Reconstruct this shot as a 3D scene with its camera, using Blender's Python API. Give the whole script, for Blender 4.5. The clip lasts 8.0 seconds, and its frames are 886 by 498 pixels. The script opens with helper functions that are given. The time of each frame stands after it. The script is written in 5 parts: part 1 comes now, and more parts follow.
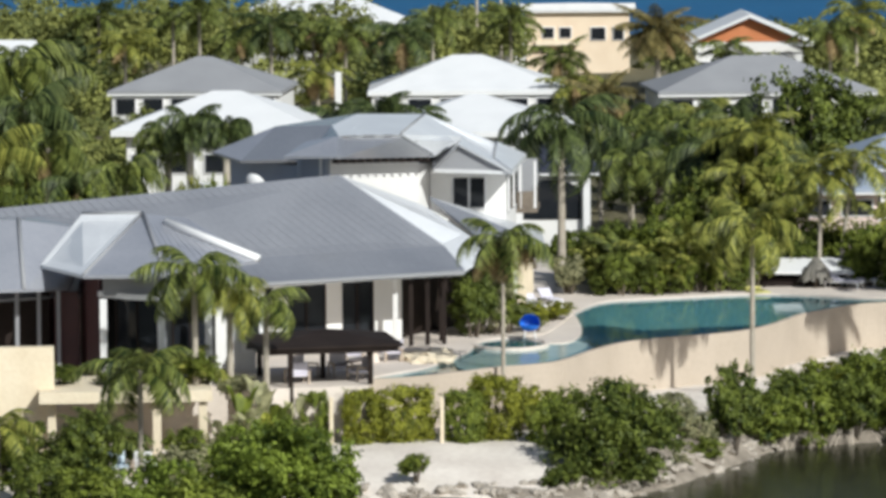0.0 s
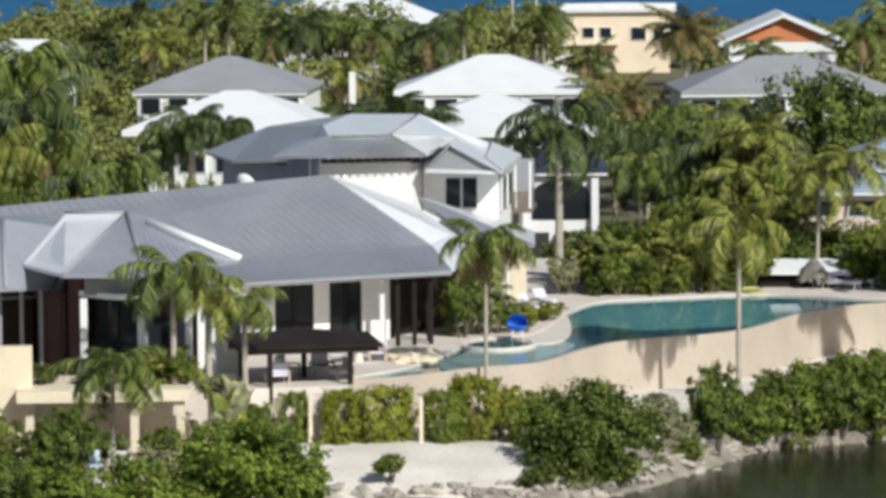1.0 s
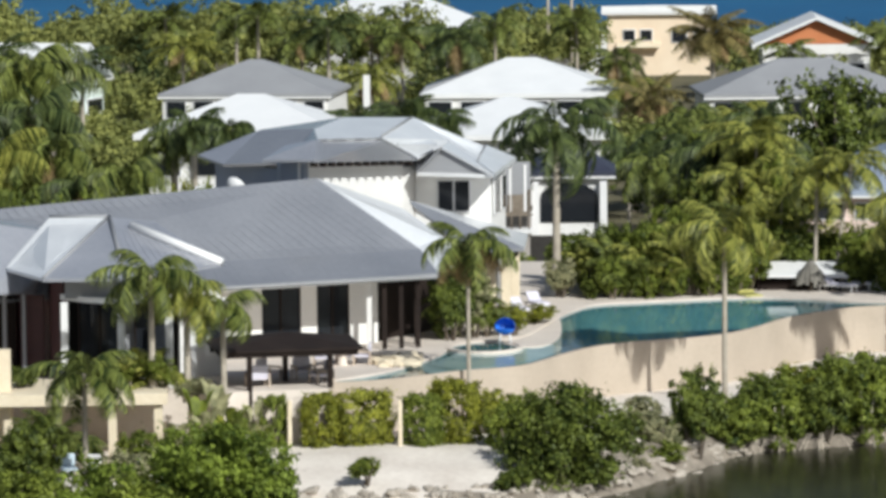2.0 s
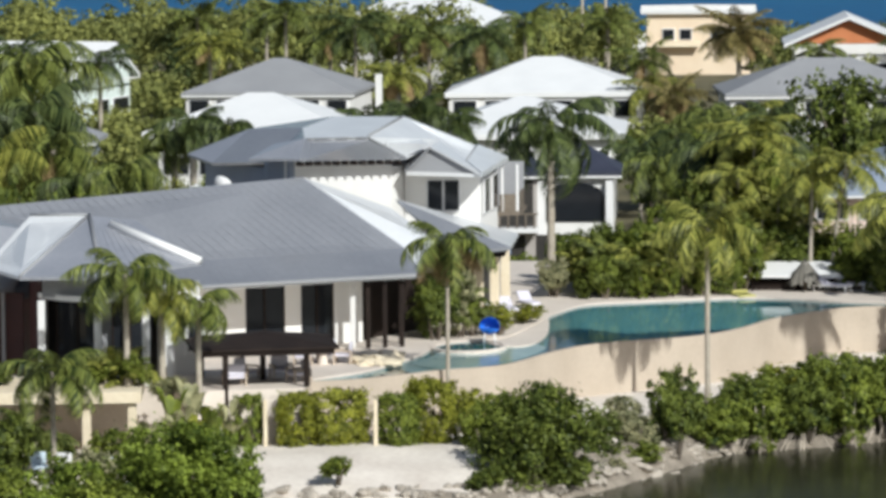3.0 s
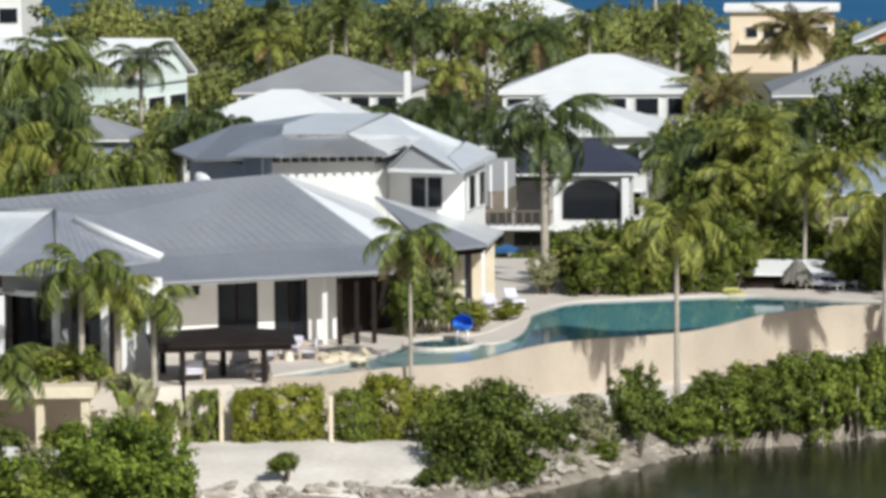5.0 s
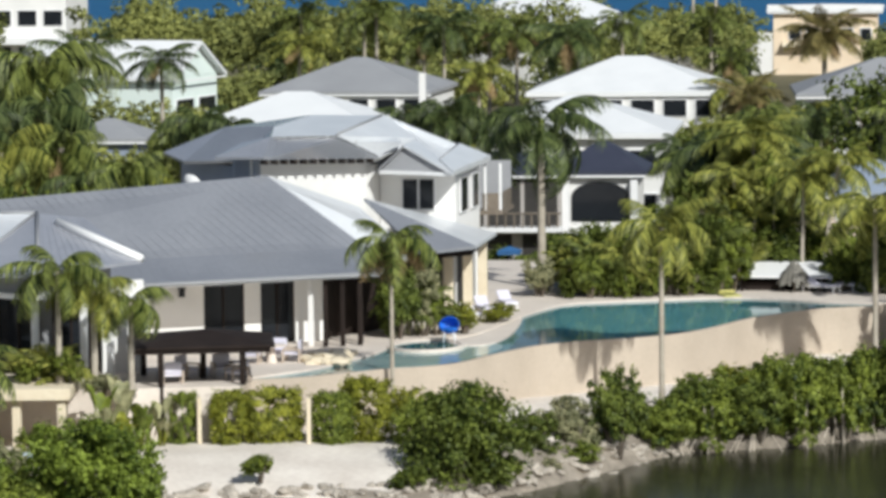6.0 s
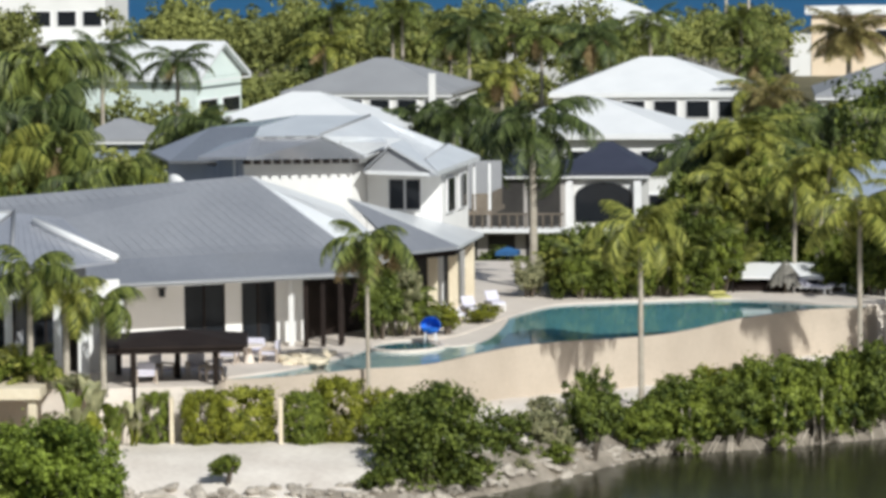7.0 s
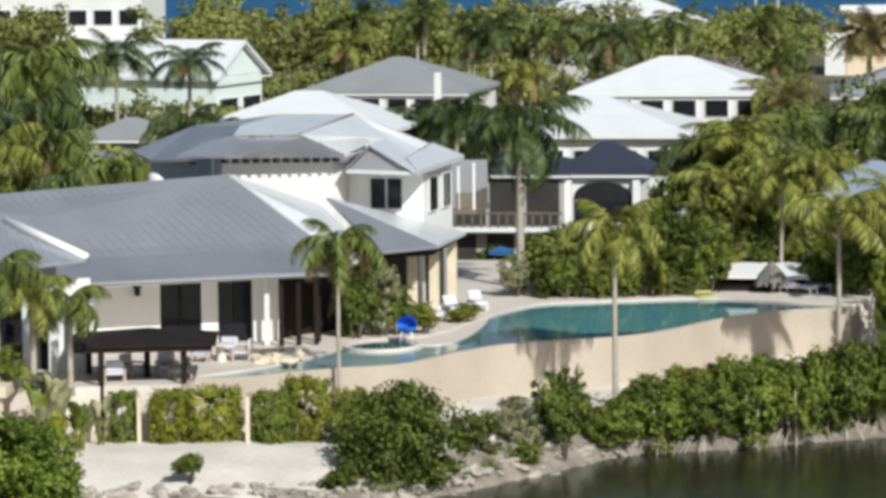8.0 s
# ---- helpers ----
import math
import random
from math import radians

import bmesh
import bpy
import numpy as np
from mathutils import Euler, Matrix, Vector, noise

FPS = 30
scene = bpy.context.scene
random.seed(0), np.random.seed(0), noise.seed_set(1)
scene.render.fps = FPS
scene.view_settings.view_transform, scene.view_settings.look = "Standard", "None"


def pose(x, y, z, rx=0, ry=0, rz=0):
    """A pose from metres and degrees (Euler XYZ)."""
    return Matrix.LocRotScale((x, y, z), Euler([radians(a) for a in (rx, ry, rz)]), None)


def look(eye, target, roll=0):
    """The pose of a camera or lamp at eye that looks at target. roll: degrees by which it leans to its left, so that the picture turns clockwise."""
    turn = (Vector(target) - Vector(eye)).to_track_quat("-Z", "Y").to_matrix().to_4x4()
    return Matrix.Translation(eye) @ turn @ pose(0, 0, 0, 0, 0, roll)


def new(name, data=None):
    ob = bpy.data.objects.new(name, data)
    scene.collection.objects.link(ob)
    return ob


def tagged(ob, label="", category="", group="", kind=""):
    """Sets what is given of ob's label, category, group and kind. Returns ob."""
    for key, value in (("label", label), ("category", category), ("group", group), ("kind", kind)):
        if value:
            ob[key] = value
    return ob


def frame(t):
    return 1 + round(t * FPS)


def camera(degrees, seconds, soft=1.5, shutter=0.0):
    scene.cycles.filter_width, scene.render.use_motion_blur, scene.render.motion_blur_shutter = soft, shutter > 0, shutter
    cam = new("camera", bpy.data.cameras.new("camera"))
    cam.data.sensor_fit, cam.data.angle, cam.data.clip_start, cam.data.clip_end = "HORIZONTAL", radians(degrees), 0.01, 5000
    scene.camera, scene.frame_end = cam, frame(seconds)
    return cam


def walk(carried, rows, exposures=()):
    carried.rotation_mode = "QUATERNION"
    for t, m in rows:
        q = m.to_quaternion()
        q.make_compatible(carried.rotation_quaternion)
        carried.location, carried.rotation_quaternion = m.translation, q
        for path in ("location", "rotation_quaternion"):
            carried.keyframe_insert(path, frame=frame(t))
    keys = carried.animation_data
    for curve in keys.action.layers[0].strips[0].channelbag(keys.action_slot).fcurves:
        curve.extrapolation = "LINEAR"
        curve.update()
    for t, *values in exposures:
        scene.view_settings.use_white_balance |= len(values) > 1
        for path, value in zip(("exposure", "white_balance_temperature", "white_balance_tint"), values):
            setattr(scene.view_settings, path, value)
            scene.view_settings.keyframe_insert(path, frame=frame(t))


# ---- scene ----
cam = camera(11.0, 8.0, soft=3.6)
METRES, EYE, TILT, LEAN, TURN = 8.0, 1.5, 0.0, 0.0, 0.0
PATH = [
    (0, (0.278, -0.357, 22.021), (0.275, 1.635, 21.838), -0.4),
    (0.5, (2.24, -0.461, 22.053), (2.22, 1.53, 21.87), -0.4),
    (1, (4.301, -0.362, 22.034), (4.263, 1.629, 21.851), -0.4),
    (1.5, (6.351, -0.423, 22.047), (6.295, 1.567, 21.865), -0.5),
    (3, (12.594, -0.099, 22.037), (12.485, 1.89, 21.855), -0.5),
    (3.5, (14.703, -0.092, 22.017), (14.576, 1.895, 21.835), -0.5),
    (4, (16.933, -0.035, 21.989), (16.786, 1.952, 21.808), -0.6),
    (4.5, (18.967, 0.19, 21.945), (18.803, 2.175, 21.763), -0.5),
    (6, (25.274, 1.106, 21.856), (25.055, 3.086, 21.675), -0.6),
    (6.5, (27.488, 1.491, 21.792), (27.251, 3.469, 21.611), -0.5),
    (7, (29.524, 1.926, 21.731), (29.27, 3.902, 21.551), -0.6),
    (7.5, (31.745, 2.144, 21.786), (31.473, 4.117, 21.605), -0.6),
    (8, (33.902, 2.709, 21.672), (33.614, 4.68, 21.492), -0.6),
]
walk(cam, [(t, look(eye, target, roll)) for t, eye, target, roll in PATH])

# ---- world, sun ----
TO_SUN = Vector((0.46, -0.68, 0.575)).normalized()
world = bpy.data.worlds.new("sky")
scene.world = world
world.use_nodes = True
sky = world.node_tree.nodes.new("ShaderNodeTexSky")
sky.sky_type = "NISHITA"
sky.sun_disc = False
sky.dust_density = 1.2
sky.sun_elevation = math.asin(TO_SUN.z)
sky.sun_rotation = math.atan2(TO_SUN.x, TO_SUN.y)
world.node_tree.links.new(sky.outputs[0], world.node_tree.nodes["Background"].inputs[0])
world.node_tree.nodes["Background"].inputs[1].default_value = 0.064
sun = new("sun", bpy.data.lights.new("sun", "SUN"))
sun.data.energy, sun.data.angle, sun.data.color = 4.45, radians(0.53), (0.955, 0.97, 0.935)
sun.matrix_world = look(TO_SUN * 300, (0, 0, 0))

# ---- materials ----


def material(name, low, high, rough=0.6, metal=0.0, scale=1.0, fine=12.0, bump=0.1, per="", gloss=0.5, leafy=0.0, ior=1.5, isle=0.6):
    """Two colours mixed by a coarse and a fine noise (and by object or by island), with a fine relief."""
    m = bpy.data.materials.new(name)
    m.use_nodes = True
    nt = m.node_tree
    n, l = nt.nodes, nt.links
    b = n["Principled BSDF"]
    co = n.new("ShaderNodeTexCoord")
    big, small = n.new("ShaderNodeTexNoise"), n.new("ShaderNodeTexNoise")
    big.inputs["Scale"].default_value, small.inputs["Scale"].default_value = scale, fine
    big.inputs["Detail"].default_value, small.inputs["Detail"].default_value = 4, 3
    for t in (big, small):
        l.new(co.outputs["Object"], t.inputs["Vector"])
    mix = n.new("ShaderNodeMath")
    mix.operation = "MULTIPLY_ADD"
    mix.inputs[1].default_value, mix.inputs[2].default_value = 0.35, 0.0
    l.new(small.outputs["Fac"], mix.inputs[0])
    add = n.new("ShaderNodeMath")
    add.operation = "MULTIPLY_ADD"
    add.inputs[1].default_value = 0.65
    l.new(big.outputs["Fac"], add.inputs[0])
    l.new(mix.outputs[0], add.inputs[2])
    value = add.outputs[0]
    if per:
        src = n.new("ShaderNodeObjectInfo" if per == "object" else "ShaderNodeNewGeometry")
        out = src.outputs["Random" if per == "object" else "Random Per Island"]
        m2 = n.new("ShaderNodeMath")
        m2.operation = "MULTIPLY_ADD"
        m2.inputs[1].default_value = isle
        half = n.new("ShaderNodeMath")
        half.operation = "MULTIPLY_ADD"
        gain = 0.7 + (0.6 - isle) * 2.3
        half.inputs[1].default_value, half.inputs[2].default_value = gain, 0.52 - 0.5 * isle - 0.5 * gain
        l.new(value, half.inputs[0])
        l.new(out, m2.inputs[0])
        l.new(half.outputs[0], m2.inputs[2])
        value = m2.outputs[0]
    ramp = n.new("ShaderNodeValToRGB")
    ramp.color_ramp.elements[0].position, ramp.color_ramp.elements[1].position = 0.25, 0.75
    ramp.color_ramp.elements[0].color, ramp.color_ramp.elements[1].color = (*low, 1), (*high, 1)
    l.new(value, ramp.inputs[0])
    l.new(ramp.outputs[0], b.inputs["Base Color"])
    b.inputs["Roughness"].default_value, b.inputs["Metallic"].default_value = rough, metal
    b.inputs["Specular IOR Level"].default_value = gloss
    b.inputs["IOR"].default_value = ior
    if bump:
        bp = n.new("ShaderNodeBump")
        bp.inputs["Strength"].default_value, bp.inputs["Distance"].default_value = bump, 0.05
        l.new(small.outputs["Fac"], bp.inputs["Height"])
        l.new(bp.outputs[0], b.inputs["Normal"])
    if leafy:
        tr, mx = n.new("ShaderNodeBsdfTranslucent"), n.new("ShaderNodeMixShader")
        mx.inputs[0].default_value = leafy
        l.new(ramp.outputs[0], tr.inputs["Color"])
        l.new(b.outputs[0], mx.inputs[1])
        l.new(tr.outputs[0], mx.inputs[2])
        l.new(mx.outputs[0], n["Material Output"].inputs["Surface"])
    return m


def water_material(name, tint, rough, scale, strength):
    """Clear water: tinted by what it lets through, glossy by Fresnel, with small waves."""
    m = bpy.data.materials.new(name)
    m.use_nodes = True
    n, l = m.node_tree.nodes, m.node_tree.links
    n.remove(n["Principled BSDF"])
    clear, gloss, mx, fr = n.new("ShaderNodeBsdfTransparent"), n.new("ShaderNodeBsdfGlossy"), n.new("ShaderNodeMixShader"), n.new("ShaderNodeFresnel")
    fr.inputs["IOR"].default_value = 1.33
    clear.inputs[0].default_value = (*tint, 1)
    gloss.inputs["Roughness"].default_value = rough
    noi, bp, co = n.new("ShaderNodeTexNoise"), n.new("ShaderNodeBump"), n.new("ShaderNodeTexCoord")
    noi.inputs["Scale"].default_value, noi.inputs["Detail"].default_value = scale, 3
    bp.inputs["Strength"].default_value, bp.inputs["Distance"].default_value = strength, 0.1
    l.new(co.outputs["Object"], noi.inputs["Vector"])
    l.new(noi.outputs["Fac"], bp.inputs["Height"])
    l.new(bp.outputs[0], gloss.inputs["Normal"])
    l.new(bp.outputs[0], fr.inputs["Normal"])
    l.new(fr.outputs[0], mx.inputs[0])
    l.new(clear.outputs[0], mx.inputs[1])
    l.new(gloss.outputs[0], mx.inputs[2])
    l.new(mx.outputs[0], n["Material Output"].inputs["Surface"])
    return m


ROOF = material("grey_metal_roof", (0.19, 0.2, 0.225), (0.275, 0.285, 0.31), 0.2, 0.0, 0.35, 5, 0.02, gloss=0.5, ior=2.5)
# Half-lit copy of the grey roof metal, for facets that catch more light.
ROOF_HALF_LIT = material("half_lit_metal_roof", (0.26, 0.272, 0.31), (0.365, 0.377, 0.415), 0.25, 0.0, 0.4, 5, 0.02, gloss=0.5, ior=2.2)
# Lit copy of the grey roof metal: sun and sky sheen in its colour.
SILVER_LIT = material("lit_silver_metal_roof", (0.58, 0.6, 0.63), (0.74, 0.76, 0.78), 0.3, 0.0, 0.5, 6, 0.03, gloss=0.5, ior=2.0)
ROOF_FAR = material("grey_shingle_roof", (0.26, 0.265, 0.28), (0.34, 0.345, 0.36), 0.7, 0.0, 0.4, 8, 0.1)
ROOF_WHITE = material("white_roof", (0.72, 0.73, 0.74), (0.84, 0.845, 0.85), 0.5, 0.0, 0.5, 8, 0.05)
ROOF_BLUE = material("blue_grey_roof", (0.3, 0.36, 0.45), (0.4, 0.46, 0.56), 0.5, 0.1, 0.5, 8, 0.05)
ROOF_NAVY = material("navy_roof", (0.025, 0.03, 0.05), (0.05, 0.055, 0.085), 0.6, 0.0, 0.6, 8, 0.1)
WHITE = material("white_stucco", (0.72, 0.71, 0.69), (0.84, 0.83, 0.81), 0.8, 0.0, 0.6, 20, 0.08)
TRIM = material("white_trim", (0.76, 0.76, 0.76), (0.85, 0.85, 0.85), 0.5, 0.0, 1, 10, 0.02)
BLUEWALL = material("blue_grey_siding", (0.22, 0.26, 0.33), (0.3, 0.34, 0.41), 0.7, 0.0, 0.6, 15, 0.08)
PINK = material("pink_stucco", (0.72, 0.55, 0.5), (0.84, 0.68, 0.62), 0.8, 0.0, 0.6, 20, 0.05)
PEACH = material("peach_stucco", (0.74, 0.58, 0.42), (0.86, 0.72, 0.55), 0.8, 0.0, 0.6, 20, 0.05)
ORANGE = material("terracotta_siding", (0.5, 0.17, 0.06), (0.62, 0.23, 0.1), 0.7, 0.0, 0.6, 20, 0.05)
TEAL = material("pale_teal_stucco", (0.3, 0.55, 0.55), (0.42, 0.66, 0.66), 0.8, 0.0, 0.6, 20, 0.05)
MINT = material("mint_stucco", (0.68, 0.78, 0.74), (0.79, 0.87, 0.84), 0.8, 0.0, 0.6, 20, 0.05)
CORAL = material("cream_coral_stone", (0.66, 0.55, 0.39), (0.82, 0.73, 0.56), 0.85, 0.0, 0.9, 7, 0.3)
POOLWALL = material("tan_pool_wall_plaster", (0.43, 0.36, 0.285), (0.57, 0.485, 0.395), 0.8, 0.0, 0.45, 6, 0.1)
DECK = material("pale_deck_stone", (0.62, 0.54, 0.47), (0.78, 0.7, 0.62), 0.8, 0.0, 0.7, 6, 0.1)
SAND = material("pale_sand", (0.56, 0.49, 0.43), (0.88, 0.82, 0.74), 0.95, 0.0, 0.35, 4, 0.5)
EARTH = material("leaf_litter_ground", (0.05, 0.05, 0.022), (0.2, 0.17, 0.09), 0.95, 0.0, 0.2, 2, 0.5)
SHOREROCK = material("brown_shore_rock", (0.1, 0.082, 0.062), (0.42, 0.365, 0.3), 0.95, 0.0, 0.8, 5, 0.8)
ROCK = material("grey_coral_rock", (0.2, 0.17, 0.14), (0.62, 0.56, 0.48), 0.95, 0.0, 1.2, 8, 0.6)
DARK = material("dark_bronze_wood", (0.014, 0.01, 0.009), (0.034, 0.024, 0.02), 0.75, 0.0, 1, 14, 0.1, gloss=0.15)
MAROON = material("dark_red_wood", (0.05, 0.018, 0.018), (0.09, 0.03, 0.03), 0.5, 0.0, 1, 14, 0.1)
GLASS = material("dark_window_glass", (0.012, 0.014, 0.017), (0.02, 0.023, 0.028), 0.08, 0.0, 1, 3, 0.0, gloss=0.35)
# Dark tone with indoor shade already put into the colour.
INSIDE_SHADE = material("interior_shade", (0.02, 0.018, 0.017), (0.05, 0.045, 0.04), 0.8, 0.0, 0.8, 5, 0.0)
BLUE = material("blue_canvas", (0.01, 0.12, 0.55), (0.02, 0.2, 0.75), 0.6, 0.0, 2, 20, 0.05)
TRUNK = material("palm_trunk", (0.28, 0.24, 0.19), (0.52, 0.47, 0.39), 0.9, 0.0, 2, 10, 0.4)
BARK = material("grey_bark", (0.1, 0.08, 0.06), (0.24, 0.2, 0.16), 0.9, 0.0, 2, 12, 0.5)
PALE = material("bleached_root", (0.36, 0.31, 0.25), (0.62, 0.55, 0.46), 0.9, 0.0, 2, 12, 0.3)
LEAF = material("green_leaf", (0.02, 0.04, 0.008), (0.26, 0.31, 0.05), 0.55, 0.0, 2.2, 3, 0.0, "island", 0.2, 0.14, isle=0.38)
LEAF_FRESH = material("fresh_green_leaf", (0.024, 0.048, 0.008), (0.28, 0.36, 0.055), 0.55, 0.0, 2.2, 3, 0.0, "island", 0.2, 0.16, isle=0.38)
LEAF_DARK = material("dark_green_leaf", (0.012, 0.026, 0.006), (0.175, 0.215, 0.04), 0.55, 0.0, 2.2, 3, 0.0, "island", 0.2, 0.12, isle=0.38)
LEAF_GOLD = material("yellow_green_leaf", (0.045, 0.06, 0.01), (0.35, 0.36, 0.045), 0.55, 0.0, 2.2, 3, 0.0, "island", 0.2, 0.16, isle=0.38)
LEAF_PALE = material("silvery_leaf", (0.08, 0.095, 0.04), (0.48, 0.46, 0.26), 0.6, 0.0, 2.2, 3, 0.0, "island", 0.3, 0.2, isle=0.38)
WOODS = material("woodland_leaf", (0.036, 0.056, 0.02), (0.36, 0.375, 0.11), 0.7, 0.0, 0.1, 0.6, 0.0, "island", 0.2, 0.2, isle=0.28)
FROND = material("palm_frond", (0.012, 0.026, 0.006), (0.27, 0.31, 0.075), 0.5, 0.0, 0.4, 3, 0.0, "island", 0.28, 0.14)
FROND_GOLD = material("golden_palm_frond", (0.045, 0.065, 0.012), (0.45, 0.45, 0.1), 0.5, 0.0, 0.4, 3, 0.0, "island", 0.28, 0.16)
FROND_DARK = material("dark_palm_frond", (0.008, 0.02, 0.006), (0.15, 0.19, 0.06), 0.5, 0.0, 0.4, 3, 0.0, "island", 0.3, 0.14)
FROND_BROWN = material("browned_palm_frond", (0.09, 0.085, 0.03), (0.36, 0.29, 0.11), 0.6, 0.0, 0.4, 3, 0.0, "island", 0.3, 0.25)
FROND_DRY = material("dry_brown_frond", (0.18, 0.12, 0.055), (0.44, 0.32, 0.16), 0.8, 0.0, 0.6, 3, 0.0, "island", 0.2, 0.2)
POOL_FLOOR = material("teal_pool_plaster", (0.018, 0.08, 0.1), (0.04, 0.15, 0.3), 0.7, 0.0, 0.2, 3, 0.05)
POOL_WATER = water_material("pool_water", (0.13, 0.42, 0.53), 0.03, 1.6, 0.06)
BAY_WATER = water_material("bay_water", (0.08, 0.095, 0.055), 0.18, 1.6, 0.16)
# Shallow-water tint with the reflected sky mixed into the colour.
SHALLOW_SHEEN = material("pale_teal_shallow_sheen", (0.2, 0.34, 0.36), (0.42, 0.55, 0.54), 0.12, 0.0, 0.5, 3, 0.02, gloss=0.5)
GREIGE = material("greige_stucco", (0.36, 0.33, 0.31), (0.48, 0.45, 0.42), 0.85, 0.0, 0.6, 16, 0.06)
SEA = material("blue_sea", (0.004, 0.075, 0.19), (0.012, 0.13, 0.28), 0.5, 0.0, 0.02, 0.4, 0.3, gloss=0.15)

# ---- mesh helpers ----


def mesh_from(verts, faces, mat, name="mesh", smooth=False):
    me = bpy.data.meshes.new(name)
    me.from_pydata([tuple(v) for v in verts], [], faces)
    me.materials.append(mat)
    if smooth:
        me.polygons.foreach_set("use_smooth", [True] * len(me.polygons))
    me.update()
    return me


def part(name, me, parent=None, label="", m=None):
    ob = new(name, me)
    if parent is not None:
        ob.parent = parent
    if m is not None:
        ob.matrix_local = m
    return tagged(ob, label)


def thing(name, label, category, x=0, y=0, z=0, rot=0, group="", kind=""):
    ob = new(name)
    ob.empty_display_size = 0.3
    ob.matrix_world = pose(x, y, z, 0, 0, rot)
    return tagged(ob, label, category, group, kind)


def bm_mesh(bm, mat, smooth=False):
    bmesh.ops.recalc_face_normals(bm, faces=bm.faces)
    me = bpy.data.meshes.new("mesh")
    bm.to_mesh(me)
    bm.free()
    me.materials.append(mat)
    if smooth:
        me.polygons.foreach_set("use_smooth", [True] * len(me.polygons))
    return me


def add_box(bm, lo, hi, bevel=0.0):
    r = bmesh.ops.create_cube(bm, size=1)
    s = [hi[i] - lo[i] for i in range(3)]
    c = [(hi[i] + lo[i]) / 2 for i in range(3)]
    for v in r["verts"]:
        v.co = Vector([v.co[i] * s[i] + c[i] for i in range(3)])
    if bevel:
        es = list({e for v in r["verts"] for e in v.link_edges})
        bmesh.ops.bevel(bm, geom=es, offset=bevel, segments=1, affect="EDGES")


def box(lo, hi, mat, bevel=0.02):
    bm = bmesh.new()
    add_box(bm, lo, hi, bevel)
    return bm_mesh(bm, mat)


def slab(points, thick, mat):
    """A sheet through the points (counter-clockwise from above), thickened downwards."""
    k = len(points)
    low = [(p[0], p[1], p[2] - thick) for p in points]
    faces = [tuple(range(k)), tuple(range(2 * k - 1, k - 1, -1))]
    faces += [(i + k, (i + 1) % k + k, (i + 1) % k, i) for i in range(k)]
    return mesh_from(list(points) + low, faces, mat)


def ribbon_wall(line, thick, z0, z1, mat):
    """A wall of some thickness along a plan line."""
    pts = [Vector(p) for p in line]
    verts, faces = [], []
    for i, p in enumerate(pts):
        d = (pts[min(i + 1, len(pts) - 1)] - pts[max(i - 1, 0)]).normalized()
        nrm = Vector((-d.y, d.x)) * thick
        for q in (p, p + nrm):
            verts += [(q.x, q.y, z0), (q.x, q.y, z1)]
    for i in range(len(pts) - 1):
        a, b = 4 * i, 4 * i + 4
        faces += [(a, b, b + 1, a + 1), (a + 2, a + 3, b + 3, b + 2), (a + 1, b + 1, b + 3, a + 3), (a, a + 2, b + 2, b)]
    e = 4 * (len(pts) - 1)
    faces += [(0, 1, 3, 2), (e, e + 2, e + 3, e + 1)]
    return mesh_from(verts, faces, mat)


def lerp3(a, b, t):
    return tuple(a[i] + (b[i] - a[i]) * t for i in range(3))


def seams(parent, a, b, c, d, mat, step=0.45, wide=0.008, tall=0.002):
    """Standing seams up a roof face: a to b is the eave, d to c the upper edge above it."""
    n = max(2, round((Vector(b) - Vector(a)).length / step))
    up = (Vector(b) - Vector(a)).cross(Vector(d) - Vector(a)).normalized()
    along = (Vector(b) - Vector(a)).normalized() * wide
    for i in range(1, n):
        p, q = Vector(lerp3(a, b, i / n)), Vector(lerp3(d, c, i / n))
        if (q - p).length < 0.5:
            continue
        vs = []
        for e in (p, q):
            vs += [e - along - up * 0.01, e + along - up * 0.01, e + along * 0.5 + up * tall, e - along * 0.5 + up * tall]
        part("seam", mesh_from(vs, [(0, 4, 5, 1), (1, 5, 6, 2), (2, 6, 7, 3), (3, 7, 4, 0), (0, 1, 2, 3), (7, 6, 5, 4)], mat), parent)


def tube(path, radii, mat, sides=8):
    """A tapered round limb along a path."""
    verts, faces = [], []
    for i, p in enumerate(path):
        d = (Vector(path[min(i + 1, len(path) - 1)]) - Vector(path[max(i - 1, 0)])).normalized()
        q = d.to_track_quat("Z", "Y").to_matrix()
        for s in range(sides):
            a = 2 * math.pi * s / sides
            verts.append(Vector(p) + q @ Vector((math.cos(a) * radii[i], math.sin(a) * radii[i], 0)))
    for i in range(len(path) - 1):
        for s in range(sides):
            a, b = i * sides + s, i * sides + (s + 1) % sides
            faces.append((a, b, b + sides, a + sides))
    faces += [tuple(range(sides))[::-1], tuple(range(len(verts) - sides, len(verts)))]
    return mesh_from(verts, faces, mat, smooth=True)


# ---- plants ----


def leaf_quads(centres, outward, size, rng, stretch=1.8):
    """Leaf-shaped four-cornered blades round the centres, half facing outward."""
    n = len(centres)
    nrm = outward + rng.normal(0, 0.55, (n, 3))
    nrm[:, 2] += 0.25
    nrm /= np.linalg.norm(nrm, axis=1)[:, None] + 1e-9
    a = np.cross(nrm, rng.normal(0, 1, (n, 3)))
    a /= np.linalg.norm(a, axis=1)[:, None] + 1e-9
    b = np.cross(nrm, a)
    s = size * rng.uniform(0.6, 1.35, (n, 1))
    a, b = a * s * stretch / 2, b * s / 2
    v = np.stack([centres - a, centres + b - a * 0.1, centres + a, centres - b - a * 0.1], 1).reshape(-1, 3)
    f = np.arange(4 * n).reshape(-1, 4)
    return v, f


